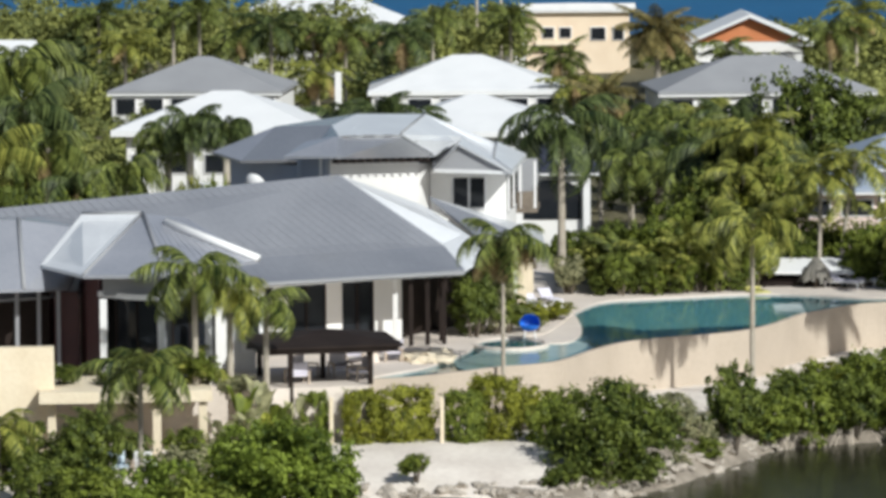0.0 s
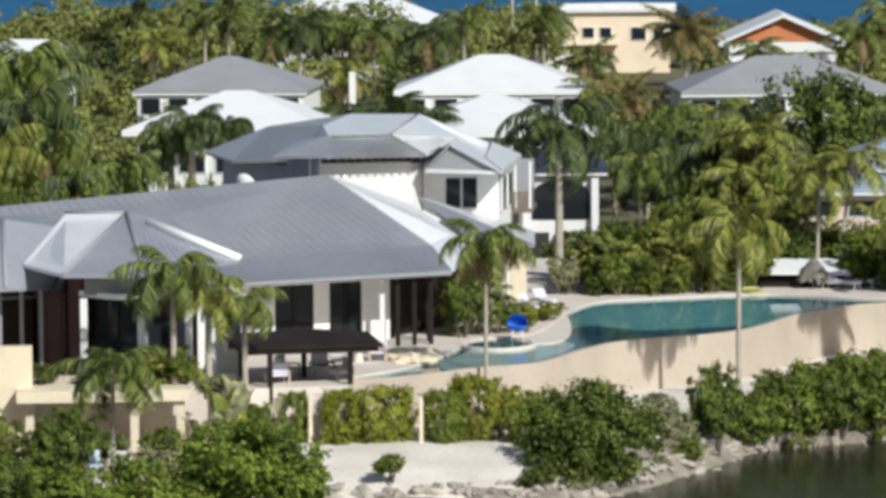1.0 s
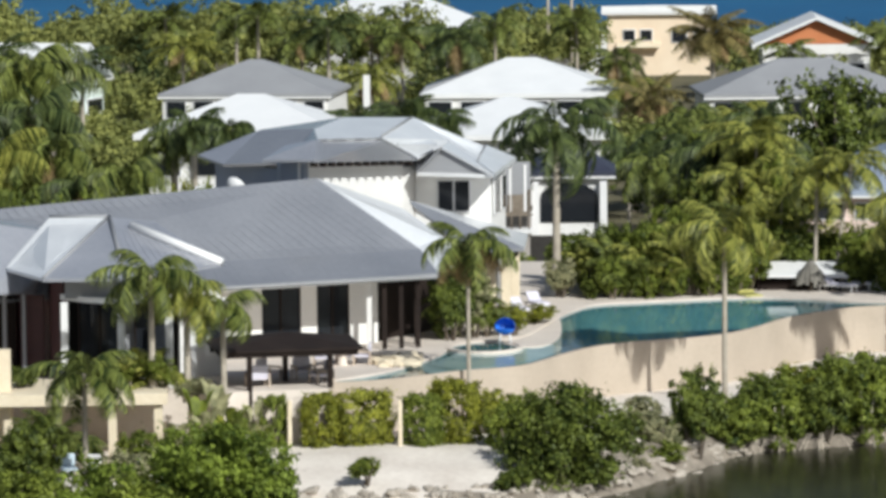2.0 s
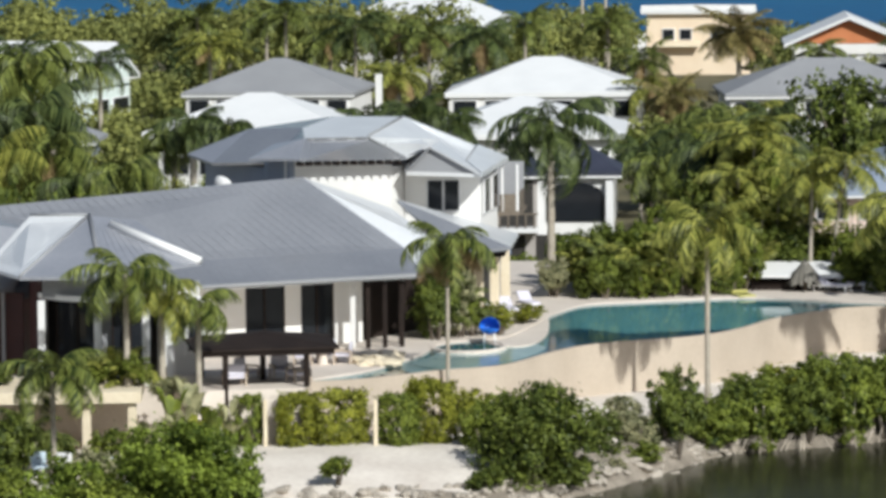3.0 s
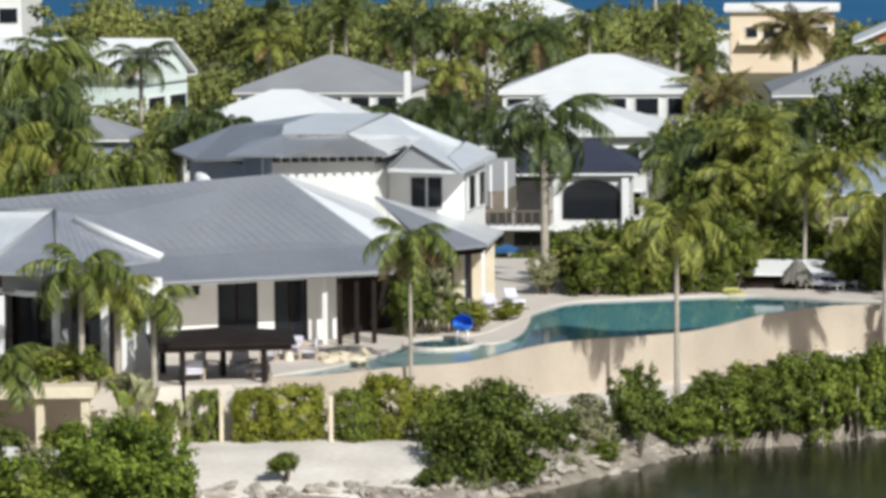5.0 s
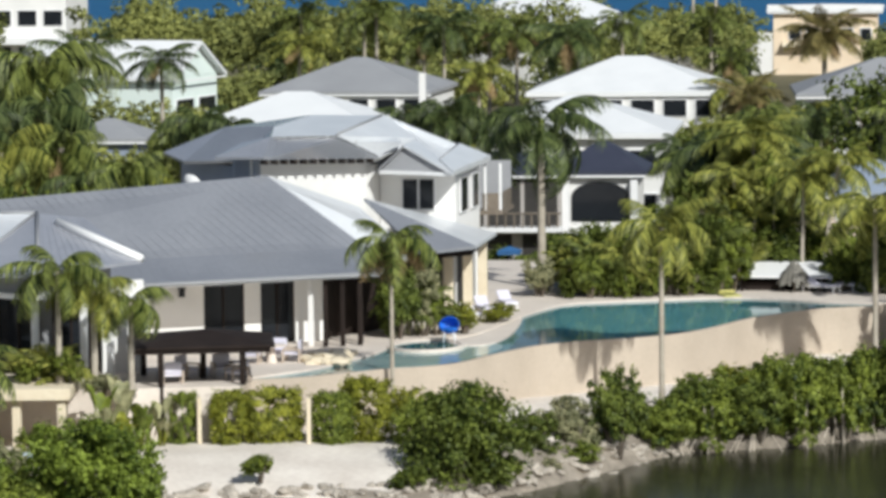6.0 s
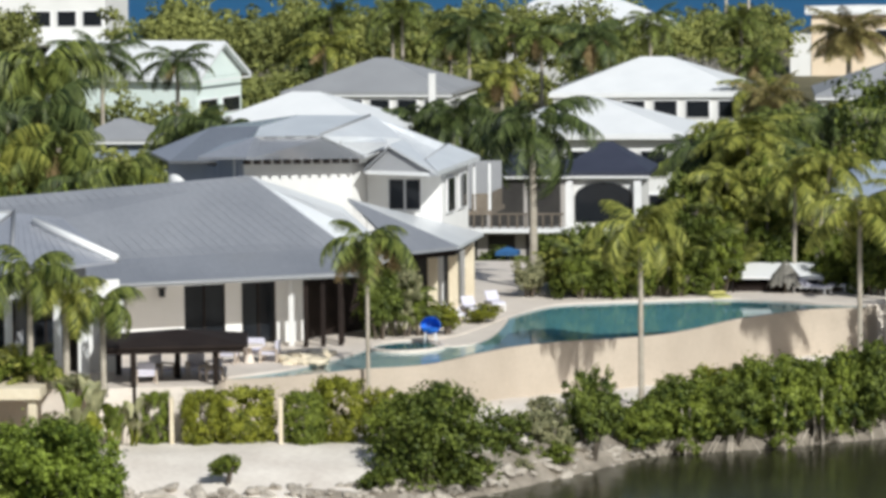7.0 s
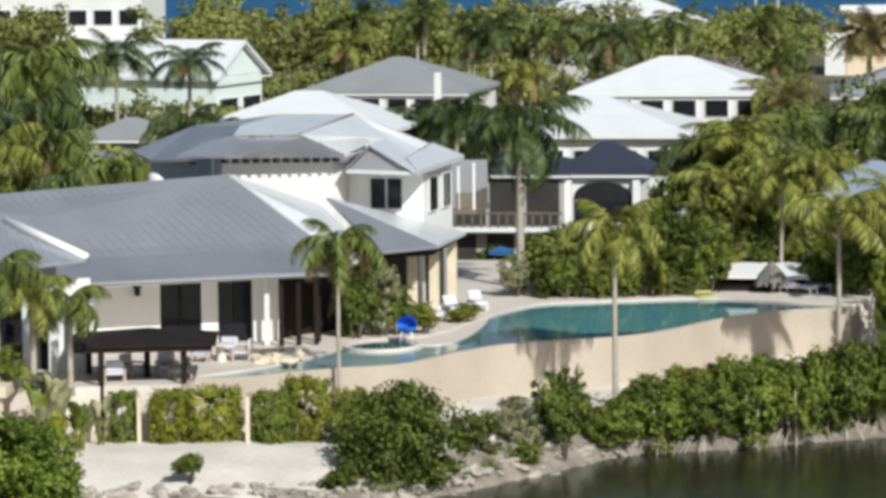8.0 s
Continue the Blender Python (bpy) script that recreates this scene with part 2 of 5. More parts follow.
def crown_points(rng, rx, ry, rz, clumps, leaves, spread, under=-0.35, inner=0.55):
    """Leaf places and outward ways in clumps over an uneven dome."""
    u = rng.normal(0, 1, (clumps, 3))
    u /= np.linalg.norm(u, axis=1)[:, None]
    u[:, 2] = np.where(u[:, 2] < under, -u[:, 2] * 0.6, u[:, 2])
    reach = rng.uniform(inner, 1.0, (clumps, 1))
    c = u * reach * np.array([rx, ry, rz])
    own = rng.normal(0, 1, (clumps, leaves, 3))
    own /= np.linalg.norm(own, axis=2)[:, :, None]
    r = spread * rng.uniform(0.5, 1.1, (clumps, leaves, 1)) * rng.uniform(0.7, 1.3, (clumps, 1, 1))
    p = c[:, None, :] + own * r * np.array([1, 1, 0.75])
    return p.reshape(-1, 3), (own * 0.8 + u[:, None, :] * 0.5).reshape(-1, 3)


def crown_mesh(seed, rx, ry, rz, clumps, leaves, spread, size, mat, under=-0.35, inner=0.55, square=0.0):
    rng = np.random.default_rng(seed)
    p, o = crown_points(rng, rx, ry, rz, clumps, leaves, spread, under, inner)
    if square:
        p = p * (1 + square * (np.linalg.norm(p, axis=1) / (np.abs(p).max(axis=1) + 0.05) - 1))[:, None]
    v, f = leaf_quads(p, o, size, rng)
    return mesh_from(v.tolist(), f.tolist(), mat)


def lobed_mesh(seed, lobes, clumps, leaves, size, mat, low=-0.9):
    """A ragged bush: several unequal lobes, each of small clumps of leaves, with twigs sticking out."""
    rng = np.random.default_rng(seed)
    vs, fs, base = [], [], 0
    for k in range(lobes):
        a = 2 * math.pi * (k + rng.uniform(-0.3, 0.3)) / lobes
        far = rng.uniform(0.3, 0.6) if k else 0.0
        r = rng.uniform(0.4, 0.6) if k else 0.72
        c = np.array([math.cos(a) * far, math.sin(a) * far, rng.uniform(-0.55, 0.42) if k else 0.1])
        p, o = crown_points(rng, r, r, r, clumps, leaves, 0.13, low, 0.6)
        stray = rng.uniform(0, 1, len(p)) > 0.93
        p[stray] *= rng.uniform(1.05, 1.3, (int(stray.sum()), 1))
        v, f = leaf_quads(p + c, o, size, rng)
        vs.append(v)
        fs.append(f + base)
        base += len(v)
    return mesh_from(np.concatenate(vs).tolist(), np.concatenate(fs).tolist(), mat)


CROWNS = {}


def crown(kind, mat, i):
    key = (kind, mat.name, i % 4)
    if key not in CROWNS:
        CROWNS[key] = {
            "bush": lambda: lobed_mesh(i % 4 + 1, 8, 25, 34, 0.06, mat, -1.1),
            "tree": lambda: lobed_mesh(i % 4 + 25, 10, 22, 34, 0.047, mat, -0.8),
            "big": lambda: lobed_mesh(i % 4 + 41, 10, 42, 34, 0.042, mat, -1.1),
            "hedge": lambda: crown_mesh(i % 4 + 9, 0.86, 0.86, 0.86, 210, 58, 0.16, 0.058, mat, -1.1, 0.8, 0.92),
        }[kind]()
    return CROWNS[key]


count = [0]


def bush(x, y, z, rx, ry, h, mat, label, group="shrubs", kind="bush", stems=4, stem_mat=None):
    count[0] += 1
    rng = random.Random(count[0])
    t = thing("shrub", label, "shrub", x, y, z, 0, group)
    for i in range(stems):
        a = rng.uniform(0, 6.28)
        dx, dy = math.cos(a) * rx * 0.5, math.sin(a) * ry * 0.5
        part("stem", tube([(dx * 0.25, dy * 0.25, -0.15), (dx * 0.6, dy * 0.6, h * 0.3), (dx, dy, h * 0.62)], [0.07, 0.05, 0.02], stem_mat or BARK, 6), t)
    part("foliage", crown(kind, mat, count[0]), t, "", pose(0, 0, h * 0.52, 0, 0, rng.uniform(0, 360)) @ Matrix.Diagonal((rx * 1.05, ry * 1.05, h * 0.54, 1)))
    return t


def tree(x, y, z, r, h, mat, label, group="broadleaf trees"):
    count[0] += 1
    rng = random.Random(count[0])
    t = thing("tree", label, "tree", x, y, z, 0, group)
    top = h * 0.62
    part("trunk", tube([(0, 0, -0.2), (0.1, 0.05, h * 0.2), (0.0, 0.1, h * 0.42)], [0.22, 0.17, 0.13], BARK), t)
    for i in range(5):
        a = i * 1.26 + rng.uniform(-0.4, 0.4)
        part("limb", tube([(0, 0.1, h * 0.36), (math.cos(a) * r * 0.35, math.sin(a) * r * 0.35, h * 0.52), (math.cos(a) * r * 0.7, math.sin(a) * r * 0.7, h * rng.uniform(0.6, 0.8))], [0.1, 0.07, 0.03], BARK, 6), t)
    part("crown", crown("tree", mat, count[0]), t, "", pose(0, 0, top, 0, 0, rng.uniform(0, 360)) @ Matrix.Diagonal((r, r, h * 0.4, 1)))
    return t


FRONDS = {}


def frond_mesh(length, droop, mat, hang=0.35, width=0.62, pairs=42):
    """One palm frond: an arching midrib with a row of drooping leaflets on each side."""
    key = (round(length, 2), round(droop, 2), mat.name, hang, width)
    if key in FRONDS:
        return FRONDS[key]
    rng = np.random.default_rng(len(FRONDS) + 3)
    verts, faces = [], []
    pts = []
    for i in range(13):
        s = i / 12
        ang = 0.75 - droop * 2.3 * s ** 1.3
        if pts:
            pts.append(pts[-1] + Vector((math.cos(ang), 0, math.sin(ang))) * length / 12)
        else:
            pts.append(Vector((0, 0, 0)))
    for i in range(12):
        w = 0.035 * (1 - i / 13) + 0.008
        k = len(verts)
        for p in (pts[i], pts[i + 1]):
            verts += [p + Vector((0, -w, 0)), p + Vector((0, w, 0)), p + Vector((0, 0, -w))]
        faces += [(k, k + 3, k + 4, k + 1), (k + 1, k + 4, k + 5, k + 2), (k + 2, k + 5, k + 3, k)]
    for i in range(pairs):
        s = 0.12 + 0.86 * i / (pairs - 1)
        j = min(int(s * 12), 11)
        p = pts[j].lerp(pts[j + 1], s * 12 - j)
        d = (pts[j + 1] - pts[j]).normalized()
        ln = length * width * 0.42 * (math.sin(math.pi * min(s * 0.8 + 0.15, 1)) * 0.85 + 0.15)
        for side in (-1, 1):
            lean = hang * rng.uniform(0.4, 1.8)
            out = (Vector((0, side, 0)) + d * 0.75 + Vector((0, 0, -lean))).normalized()
            mid = p + out * ln * 0.5 * rng.uniform(0.9, 1.1)
            tip = p + out * ln * rng.uniform(0.85, 1.1) + Vector((0, 0, -ln * lean * 0.7))
            wv = d * ln * 0.058
            k = len(verts)
            verts += [p - wv * 0.6, p + wv * 0.6, mid + wv, mid - wv, tip]
            faces += [(k, k + 1, k + 2, k + 3), (k + 3, k + 2, k + 4)]
    FRONDS[key] = mesh_from(verts, faces, mat)
    return FRONDS[key]


def palm(x, y, z, h, length, label, mat=FROND, n=18, droop=0.62, lean=(0.0, 0.0), r=0.16, hang=0.35, dry=0, shaft=None, seed=0, group="palms", width=0.62, low=-0.75):
    """A palm: a ringed tapered trunk and arching fronds, each a part."""
    count[0] += 1
    rng = random.Random(count[0] * 7 + seed)
    t = thing("palm_tree", label, "palm tree", x, y, z, 0, group)
    path, radii = [], []
    k = 14
    for i in range(k + 1):
        s = i / k
        path.append((lean[0] * s ** 1.6, lean[1] * s ** 1.6, -0.2 + (h + 0.2) * s))
        radii.append(r * (1.35 - 0.35 * min(s * 6, 1)) * (1 - 0.3 * s) * (1.05 if i % 2 else 0.97))
    part("trunk", tube(path, radii, TRUNK, 9), t)
    top = Vector(path[-1])
    if shaft:
        part("crownshaft", tube([top + Vector((0, 0, -0.1)), top + Vector((0, 0, 0.35)), top + Vector((0, 0, 0.8))], [r * 0.75, r * 0.85, r * 0.45], shaft, 9), t, "smooth green crownshaft")
        top = top + Vector((0, 0, 0.55))
    for i in range(n + dry):
        s = (i + 0.5) / n
        old = i >= n
        lift = low + rng.uniform(-0.25, 0.55) if old else 0.85 + (low - 0.85) * s ** 0.9
        m = FROND_DRY if old else mat
        ln = length * (1.0 if 0.15 < s else 0.85) * (0.8 if old else 1)
        me = frond_mesh(ln, droop * (0.68, 1.0, 1.2)[rng.randrange(3)], m, hang, width)
        turn = Euler((rng.uniform(-0.25, 0.25), -lift * 0.9 + 0.35, i * 2.4 + rng.uniform(-0.25, 0.25)))
        mm = Matrix.LocRotScale(top, turn, Vector((1, 1, 1)) * rng.uniform(0.85, 1.1))
        part("frond", me, t, "withered brown frond" if old else "", mm)
    return t

# ---- ground, water ----
SHORE = [(-120, 120), (-40, 150), (-12, 164), (-4, 171.5), (5.4, 174.5), (9, 179.5), (11.5, 185), (14, 190.5), (18.5, 192.6), (24, 196.5), (40, 203), (120, 215)]
POOL_NEAR = [(-2.9, 184.6), (-1.2, 185.4), (0.6, 186.9), (2.3, 188.6), (3.7, 189.4), (5.0, 190.8), (6.3, 194.2), (7.6, 197.0), (9.0, 198.6), (10.4, 199.6), (11.9, 200.4), (13.6, 202.1), (15.0, 204.8), (16.3, 208.2), (17.9, 210.8), (19.7, 212.9), (22.0, 213.6)]
POOL_FAR = [(22.0, 214.6), (19.5, 215.3), (17.3, 216.6), (15.5, 217.2), (13.3, 216.8), (11.5, 216.1), (9.4, 215.3), (7.8, 214.5), (6.9, 212.8), (6.0, 209.3), (5.4, 205.5), (4.5, 200.9), (3.5, 199.4), (1.7, 197.8), (1.0, 194.0), (0.1, 190.6), (-1.1, 187.6), (-2.9, 185.1)]


def smooth_line(points, n=4):
    """A Catmull-Rom curve through the points."""
    out = []
    for i in range(len(points) - 1):
        p = [Vector(points[min(max(i + k, 0), len(points) - 1)]) for k in (-1, 0, 1, 2)]
        for j in range(n):
            t = j / n
            q = p[1] * 2 + (p[2] - p[0]) * t + (p[0] * 2 - p[1] * 5 + p[2] * 4 - p[3]) * t * t + (p[1] * 3 - p[0] - p[2] * 3 + p[3]) * t ** 3
            out.append((q.x / 2, q.y / 2))
    return out + [tuple(points[-1])]


POOL_NEAR, POOL_FAR = smooth_line(POOL_NEAR), smooth_line(POOL_FAR)


def shore_at(x):
    for (a, b), (c, d) in zip(SHORE, SHORE[1:]):
        if a <= x <= c:
            return b + (d - b) * (x - a) / (c - a)
    return SHORE[0][1] if x < 0 else SHORE[-1][1]


def ground_height(x, y):
    d = y - shore_at(x)
    bump = noise.noise((x * 0.25, y * 0.25, 0)) * 0.16 + noise.noise((x * 0.9, y * 0.9, 3)) * 0.06
    if d < 0:
        return max(-9, -4.05 + d * 0.3) + bump
    if y > 540:
        return -2.6 - (y - 540) * 0.2 if y < 550 else -9
    s = min(d / 7.0, 1)
    h = -4.05 + 1.65 * s ** 0.6
    return h + bump * (1 if y < 215 else 0.5)


def grid_axis(stops):
    out = []
    for a, b, step in stops:
        n = max(1, round((b - a) / step))
        out += [a + (b - a) * i / n for i in range(n)]
    return out + [stops[-1][1]]


gx = grid_axis([(-4000, -400, 900), (-400, -60, 34), (-60, -20, 4), (-20, 30, 0.7), (30, 60, 4), (60, 400, 34), (400, 4000, 900)])
gy = grid_axis([(-300, 60, 60), (60, 160, 8), (160, 215, 0.7), (215, 430, 8), (430, 536, 10), (536, 556, 2), (556, 916, 90), (916, 4516, 900)])
gv = [(x, y, ground_height(x, y)) for y in gy for x in gx]
gn = len(gx)
gf = [(j * gn + i, j * gn + i + 1, (j + 1) * gn + i + 1, (j + 1) * gn + i) for j in range(len(gy) - 1) for i in range(gn - 1)]
gm = mesh_from(gv, gf, SAND, smooth=True)
gm.materials.append(EARTH)
gm.materials.append(SHOREROCK)
for p in gm.polygons:
    if p.center.y > 216 or p.center.y < 150:
        p.material_index = 1
    elif p.center.y - shore_at(p.center.x) < 1.3 + 3.2 * min(max((p.center.x - 2.5) / 6, 0), 1) + 1.6 * noise.noise((p.center.x * 0.5, p.center.y * 0.5, 7)):
        p.material_index = 2
tagged(new("ground", gm), "pale coral sand shore rising from the bay, leaf-littered earth inland", "ground", kind="structure")
tagged(new("water_bay", mesh_from([(-4000, -300, -4), (4000, -300, -4), (4000, 225, -4), (-4000, 225, -4)], [(0, 1, 2, 3)], BAY_WATER)), "murky green shallow bay water with small ripples", "water", kind="structure").visible_shadow = False
tagged(new("water_sea", mesh_from([(-4900, 546, -4.2), (4900, 546, -4.2), (4900, 4900, -4.2), (-4900, 4900, -4.2)], [(0, 1, 2, 3)], SEA)), "deep blue open sea beyond the far shore", "water", kind="structure")

# ---- terrace, pool ----
deck = [(-22, 183, -0.2), (-14.0, 182.4, -0.2), (-8.3, 182.2, -0.2), (-7.6, 180.8, -0.2), (-5.9, 181.6, -0.2), (-3.0, 182.2, -0.2), (-3.1, 184.9, -0.2)] + [(x, y, -0.2) for x, y in POOL_FAR[-2::-1]] + [(26, 216.5, -0.2), (26, 236, -0.2), (-22, 236, -0.2)]
tagged(new("terrace", slab(deck, 2.6, DECK)), "pale stone pool terrace round the house", "terrace", kind="structure")
pool = thing("swimming_pool", "curving teal infinity pool along the terrace", "pool", 0, 0, 0, kind="structure")
outline = POOL_NEAR + POOL_FAR
part("pool_floor", mesh_from([(x, y, -0.5 - 1.2 * min(max((x - 4) / 5, 0), 1)) for x, y in outline], [tuple(range(len(outline)))], POOL_FLOOR), pool, "teal plaster pool floor")
part("water", mesh_from([(x, y, -0.27) for x, y in outline], [tuple(range(len(outline)))], POOL_WATER), pool, "clear teal pool water").visible_shadow = False
part("infinity_wall", ribbon_wall([(-3.05, 183.2), (-3.0, 184.2)] + POOL_NEAR + [(23.0, 216.5)], 0.22, -3.2, -0.25, POOLWALL), pool, "tan plastered retaining wall below the infinity edge")
part("coping", ribbon_wall([(x, y - 0.05) for x, y in POOL_FAR], -0.35, -0.5, -0.17, DECK), pool, "pale stone coping")
part("sun_shelf", slab([(x, y, -0.215) for x, y in smooth_line([(3.4, 199.2), (4.6, 201.6), (5.45, 205.8), (5.9, 208.6), (6.1, 204.4), (6.0, 200.4), (5.4, 197.4), (4.2, 197.2), (3.4, 199.2)])], 0.6, DECK), pool, "pale tan stone ledge at the pool edge")
spa = thing("spa_basin", "low oval spa basin at the pool edge", "spa", 2.85, 196.8, -0.68)
bm = bmesh.new()
for i in range(28):
    a, b = 2 * math.pi * i / 28, 2 * math.pi * (i + 1) / 28
    q = []
    for r, zz in ((1.7, 0), (1.7, 0.53), (1.5, 0.53), (1.5, 0.1)):
        q.append([bm.verts.new((math.cos(c) * r, math.sin(c) * r * 1.35, zz)) for c in (a, b)])
    for k in range(3):
        bm.faces.new((q[k][0], q[k][1], q[k + 1][1], q[k + 1][0]))
bmesh.ops.remove_doubles(bm, verts=bm.verts, dist=0.001)
part("rim", bm_mesh(bm, DECK), spa)
ring = [(math.cos(a * math.pi / 14) * 1.52, math.sin(a * math.pi / 14) * 2.05) for a in range(28)]
part("basin_floor", mesh_from([(x, y, 0.12) for x, y in ring], [tuple(range(28))], POOL_FLOOR), spa)
part("water", mesh_from([(x, y, 0.44) for x, y in ring], [tuple(range(28))], POOL_WATER), spa, "still spa water").visible_shadow = False
ledge = smooth_line([(0.4, 190.6), (1.5, 194.0), (2.2, 197.6), (4.0, 199.0), (5.5, 198.5), (6.2, 196.6), (5.4, 193.2), (4.4, 191.0), (2.6, 189.3), (0.8, 188.0), (0.4, 190.6)])
# Slab just above the water; sky reflection and shallow tint are its colour.
part("shallow_ledge", slab([(x, y, -0.262) for x, y in ledge], 0.3, SHALLOW_SHEEN), pool, "slab coloured as pale shallow water with sky reflection")

# ---- main house ----
TH = radians(28)
U, V = Vector((math.cos(TH), math.sin(TH))), Vector((-math.sin(TH), math.cos(TH)))
K = Vector((0.9, 196.7))


def hw(u, v, z):
    p = K + U * u + V * v
    return (p.x, p.y, z)


house = thing("main_house", "single-storey white villa with grey metal hip roofs beside the pool", "house")
RE, RL = hw(-2.9, 6.2, 6.85), hw(-24, 6.2, 5.85)
k1, k2 = hw(0.3, 2.4, 3.85), hw(-24, 2.4, 3.7)
part("roof", slab([k1, RE, RL, k2], 0.12, ROOF), house)
part("roof", slab([hw(0, 0, 3.02), k1, k2, hw(-24, 0, 2.9)], 0.12, ROOF), house)
seams(house, k2, k1, RE, RL, ROOF, 0.5)
seams(house, hw(-24, 0, 2.9), hw(0, 0, 3.02), k1, k2, ROOF, 0.5)
C2 = (1.9, 198.6, 3.42)
kr, km = (1.1, 200.2, 4.2), (-0.9, 203.6, 5.25)
# The right return takes the lit copy; its brightness is in the colour.
part("roof", slab([k1, kr, km, RE], 0.12, SILVER_LIT), house, "roof return in a lit copy of the grey metal")
part("roof", slab([hw(0, 0, 3.03), C2, kr, k1], 0.12, SILVER_LIT), house, "roof return in a lit copy of the grey metal")
part("roof", slab([RE, km, kr, C2, (-2.0, 207.5, 3.2), hw(-24, 12.4, 3.0), RL], 0.12, ROOF), house)
part("gutter", ribbon_wall([hw(-17, -0.06, 0)[:2], hw(0, -0.06, 0)[:2]], 0.12, 2.84, 2.95, ROOF_FAR), house, "grey metal gutter")
part("soffit", slab([hw(0, 0.05, 2.82), hw(-1.0, 3.0, 2.86), hw(-17, 3.0, 2.86), hw(-17, 0.05, 2.78)], 0.05, WHITE), house)
WV = 3.0
spans = [(-12.5, -7.0, 0), (-5.15, -4.4, 0), (-2.85, -1.5, 0)]
for a, b, _ in spans:
    p, q = hw(a, WV, 0), hw(b, WV, 0)
    part("wall", ribbon_wall([p[:2], q[:2]], 0.25, -0.2, 3.6, WHITE), house)
for a, b in ((-7.0, -5.15), (-4.4, -2.85)):
    part("lintel", ribbon_wall([hw(a, WV, 0)[:2], hw(b, WV, 0)[:2]], 0.25, 2.72, 3.6, WHITE), house)
    dr = part("sliding_door", ribbon_wall([hw(a, WV + 0.12, 0)[:2], hw(b, WV + 0.12, 0)[:2]], 0.04, -0.1, 2.72, GLASS), house, "dark glazed sliding door")
    for s in (0, 0.5, 1):
        c = a + (b - a) * s
        part("mullion", ribbon_wall([hw(c - 0.04, WV + 0.06, 0)[:2], hw(c + 0.04, WV + 0.06, 0)[:2]], 0.06, -0.1, 2.72, DARK), dr)
# Plain wall in a dark colour that stands in for the shaded veranda.
part("side_wall", ribbon_wall([hw(-1.5, WV + 0.2, 0)[:2], hw(-0.5, 4.2, 0)[:2], (0.9, 204.5)], 0.25, -0.2, 3.2, DARK), house, "side wall coloured dark for the veranda shade")
part("back_wall", ribbon_wall([hw(-17, 10, 0)[:2], hw(-2, 10, 0)[:2]], 0.25, -0.2, 4.2, WHITE), house)
for u, v, w, mt in ((-2.3, 0.6, 0.2, DARK), (-1.55, 0.5, 0.2, DARK), (-0.75, 0.5, 0.2, DARK), (-2.75, 1.2, 0.22, WHITE), (-0.3, 1.6, 0.2, DARK)):
    x, y, _ = hw(u, v, 0)
    part("post", box((x - w / 2, y - w / 2, -0.2), (x + w / 2, y + w / 2, 2.95), mt), house, "dark timber post" if mt is DARK else "white post")

lx, ly, _ = hw(-8.15, 2.72, 0)
ln = thing("wall_lantern", "black metal wall lantern on the white villa wall", "lamp", lx, ly, 2.05, 28)
part("bracket", box((-0.05, -0.1, 0.1), (0.05, 0.1, 0.2), DARK), ln)
part("glass", box((-0.12, -0.3, 0.0), (0.12, -0.06, 0.34), GLASS), ln, "dark lantern glass")
part("cap", box((-0.17, -0.35, 0.34), (0.17, -0.02, 0.42), DARK), ln)

# half-octagon bay
bay = thing("bay_pavilion", "half-octagon grey-roofed bay pavilion with white posts", "house")
ZE = 4.35
E3 = [(-16.4, 186.2, ZE), (-14.3, 181.7, ZE), (-11.0, 181.5, ZE), (-7.5, 185.5, 4.55)]
pk, pl, pb = (-12.35, 188.2, 6.25), (-14.9, 188.9, 6.2), (-10.6, 189.4, 5.95)
# Bay facets differ by lit and half-lit copies of one metal.
part("roof", slab([E3[0], E3[1], pk, pl], 0.14, SILVER_LIT), bay, "roof facet in a lit copy of the grey metal")
part("roof", slab([E3[1], E3[2], pk], 0.14, ROOF_HALF_LIT), bay)
part("roof", slab([E3[2], E3[3], pb, pk], 0.14, ROOF_HALF_LIT), bay)
seams(bay, E3[0], E3[1], pk, pl, SILVER_LIT)
seams(bay, E3[1], E3[2], pk, pk, ROOF_HALF_LIT)
seams(bay, E3[2], E3[3], pb, pk, ROOF_HALF_LIT)
for a, b, w, mt in ((pl, pk, 0.07, ROOF_FAR), (E3[1], pk, 0.06, ROOF_FAR), (E3[2], pk, 0.09, ROOF_FAR), (E3[3], lerp3(E3[3], pk, 0.8), 0.2, TRIM)):
    part("ridge_cap", tube([(a[0], a[1], a[2] + 0.03), (b[0], b[1], b[2] + 0.03)], [w, w], mt, 6), bay, "bright metal hip flashing" if mt is TRIM else "")
part("clerestory", ribbon_wall([(-13.95, 186.5), (-13.6, 182.95), (-11.2, 182.85), (-8.8, 185.6)], 0.2, 3.4, 4.28, ROOF_FAR), bay, "grey band below the bay roof")
arc = [(-13.9 + 5.2 * k / 14, 184.2 - 2.2 * math.sin(math.pi * (0.06 + 0.88 * k / 14))) for k in range(15)]
part("fascia", ribbon_wall(arc, 0.14, 3.28, 3.5, TRIM), bay, "curved white gutter")
part("soffit", slab([(x, y + 0.15, 3.36) for x, y in arc] + [(-8.6, 186.5, 3.36), (-14.0, 186.5, 3.36)], 0.06, WHITE), bay)
part("wall", ribbon_wall([(-15.1, 190.0), (-14.5, 185.6), (-13.9, 184.6)], 0.2, -0.2, 4.25, MAROON), bay, "dark red timber wall")
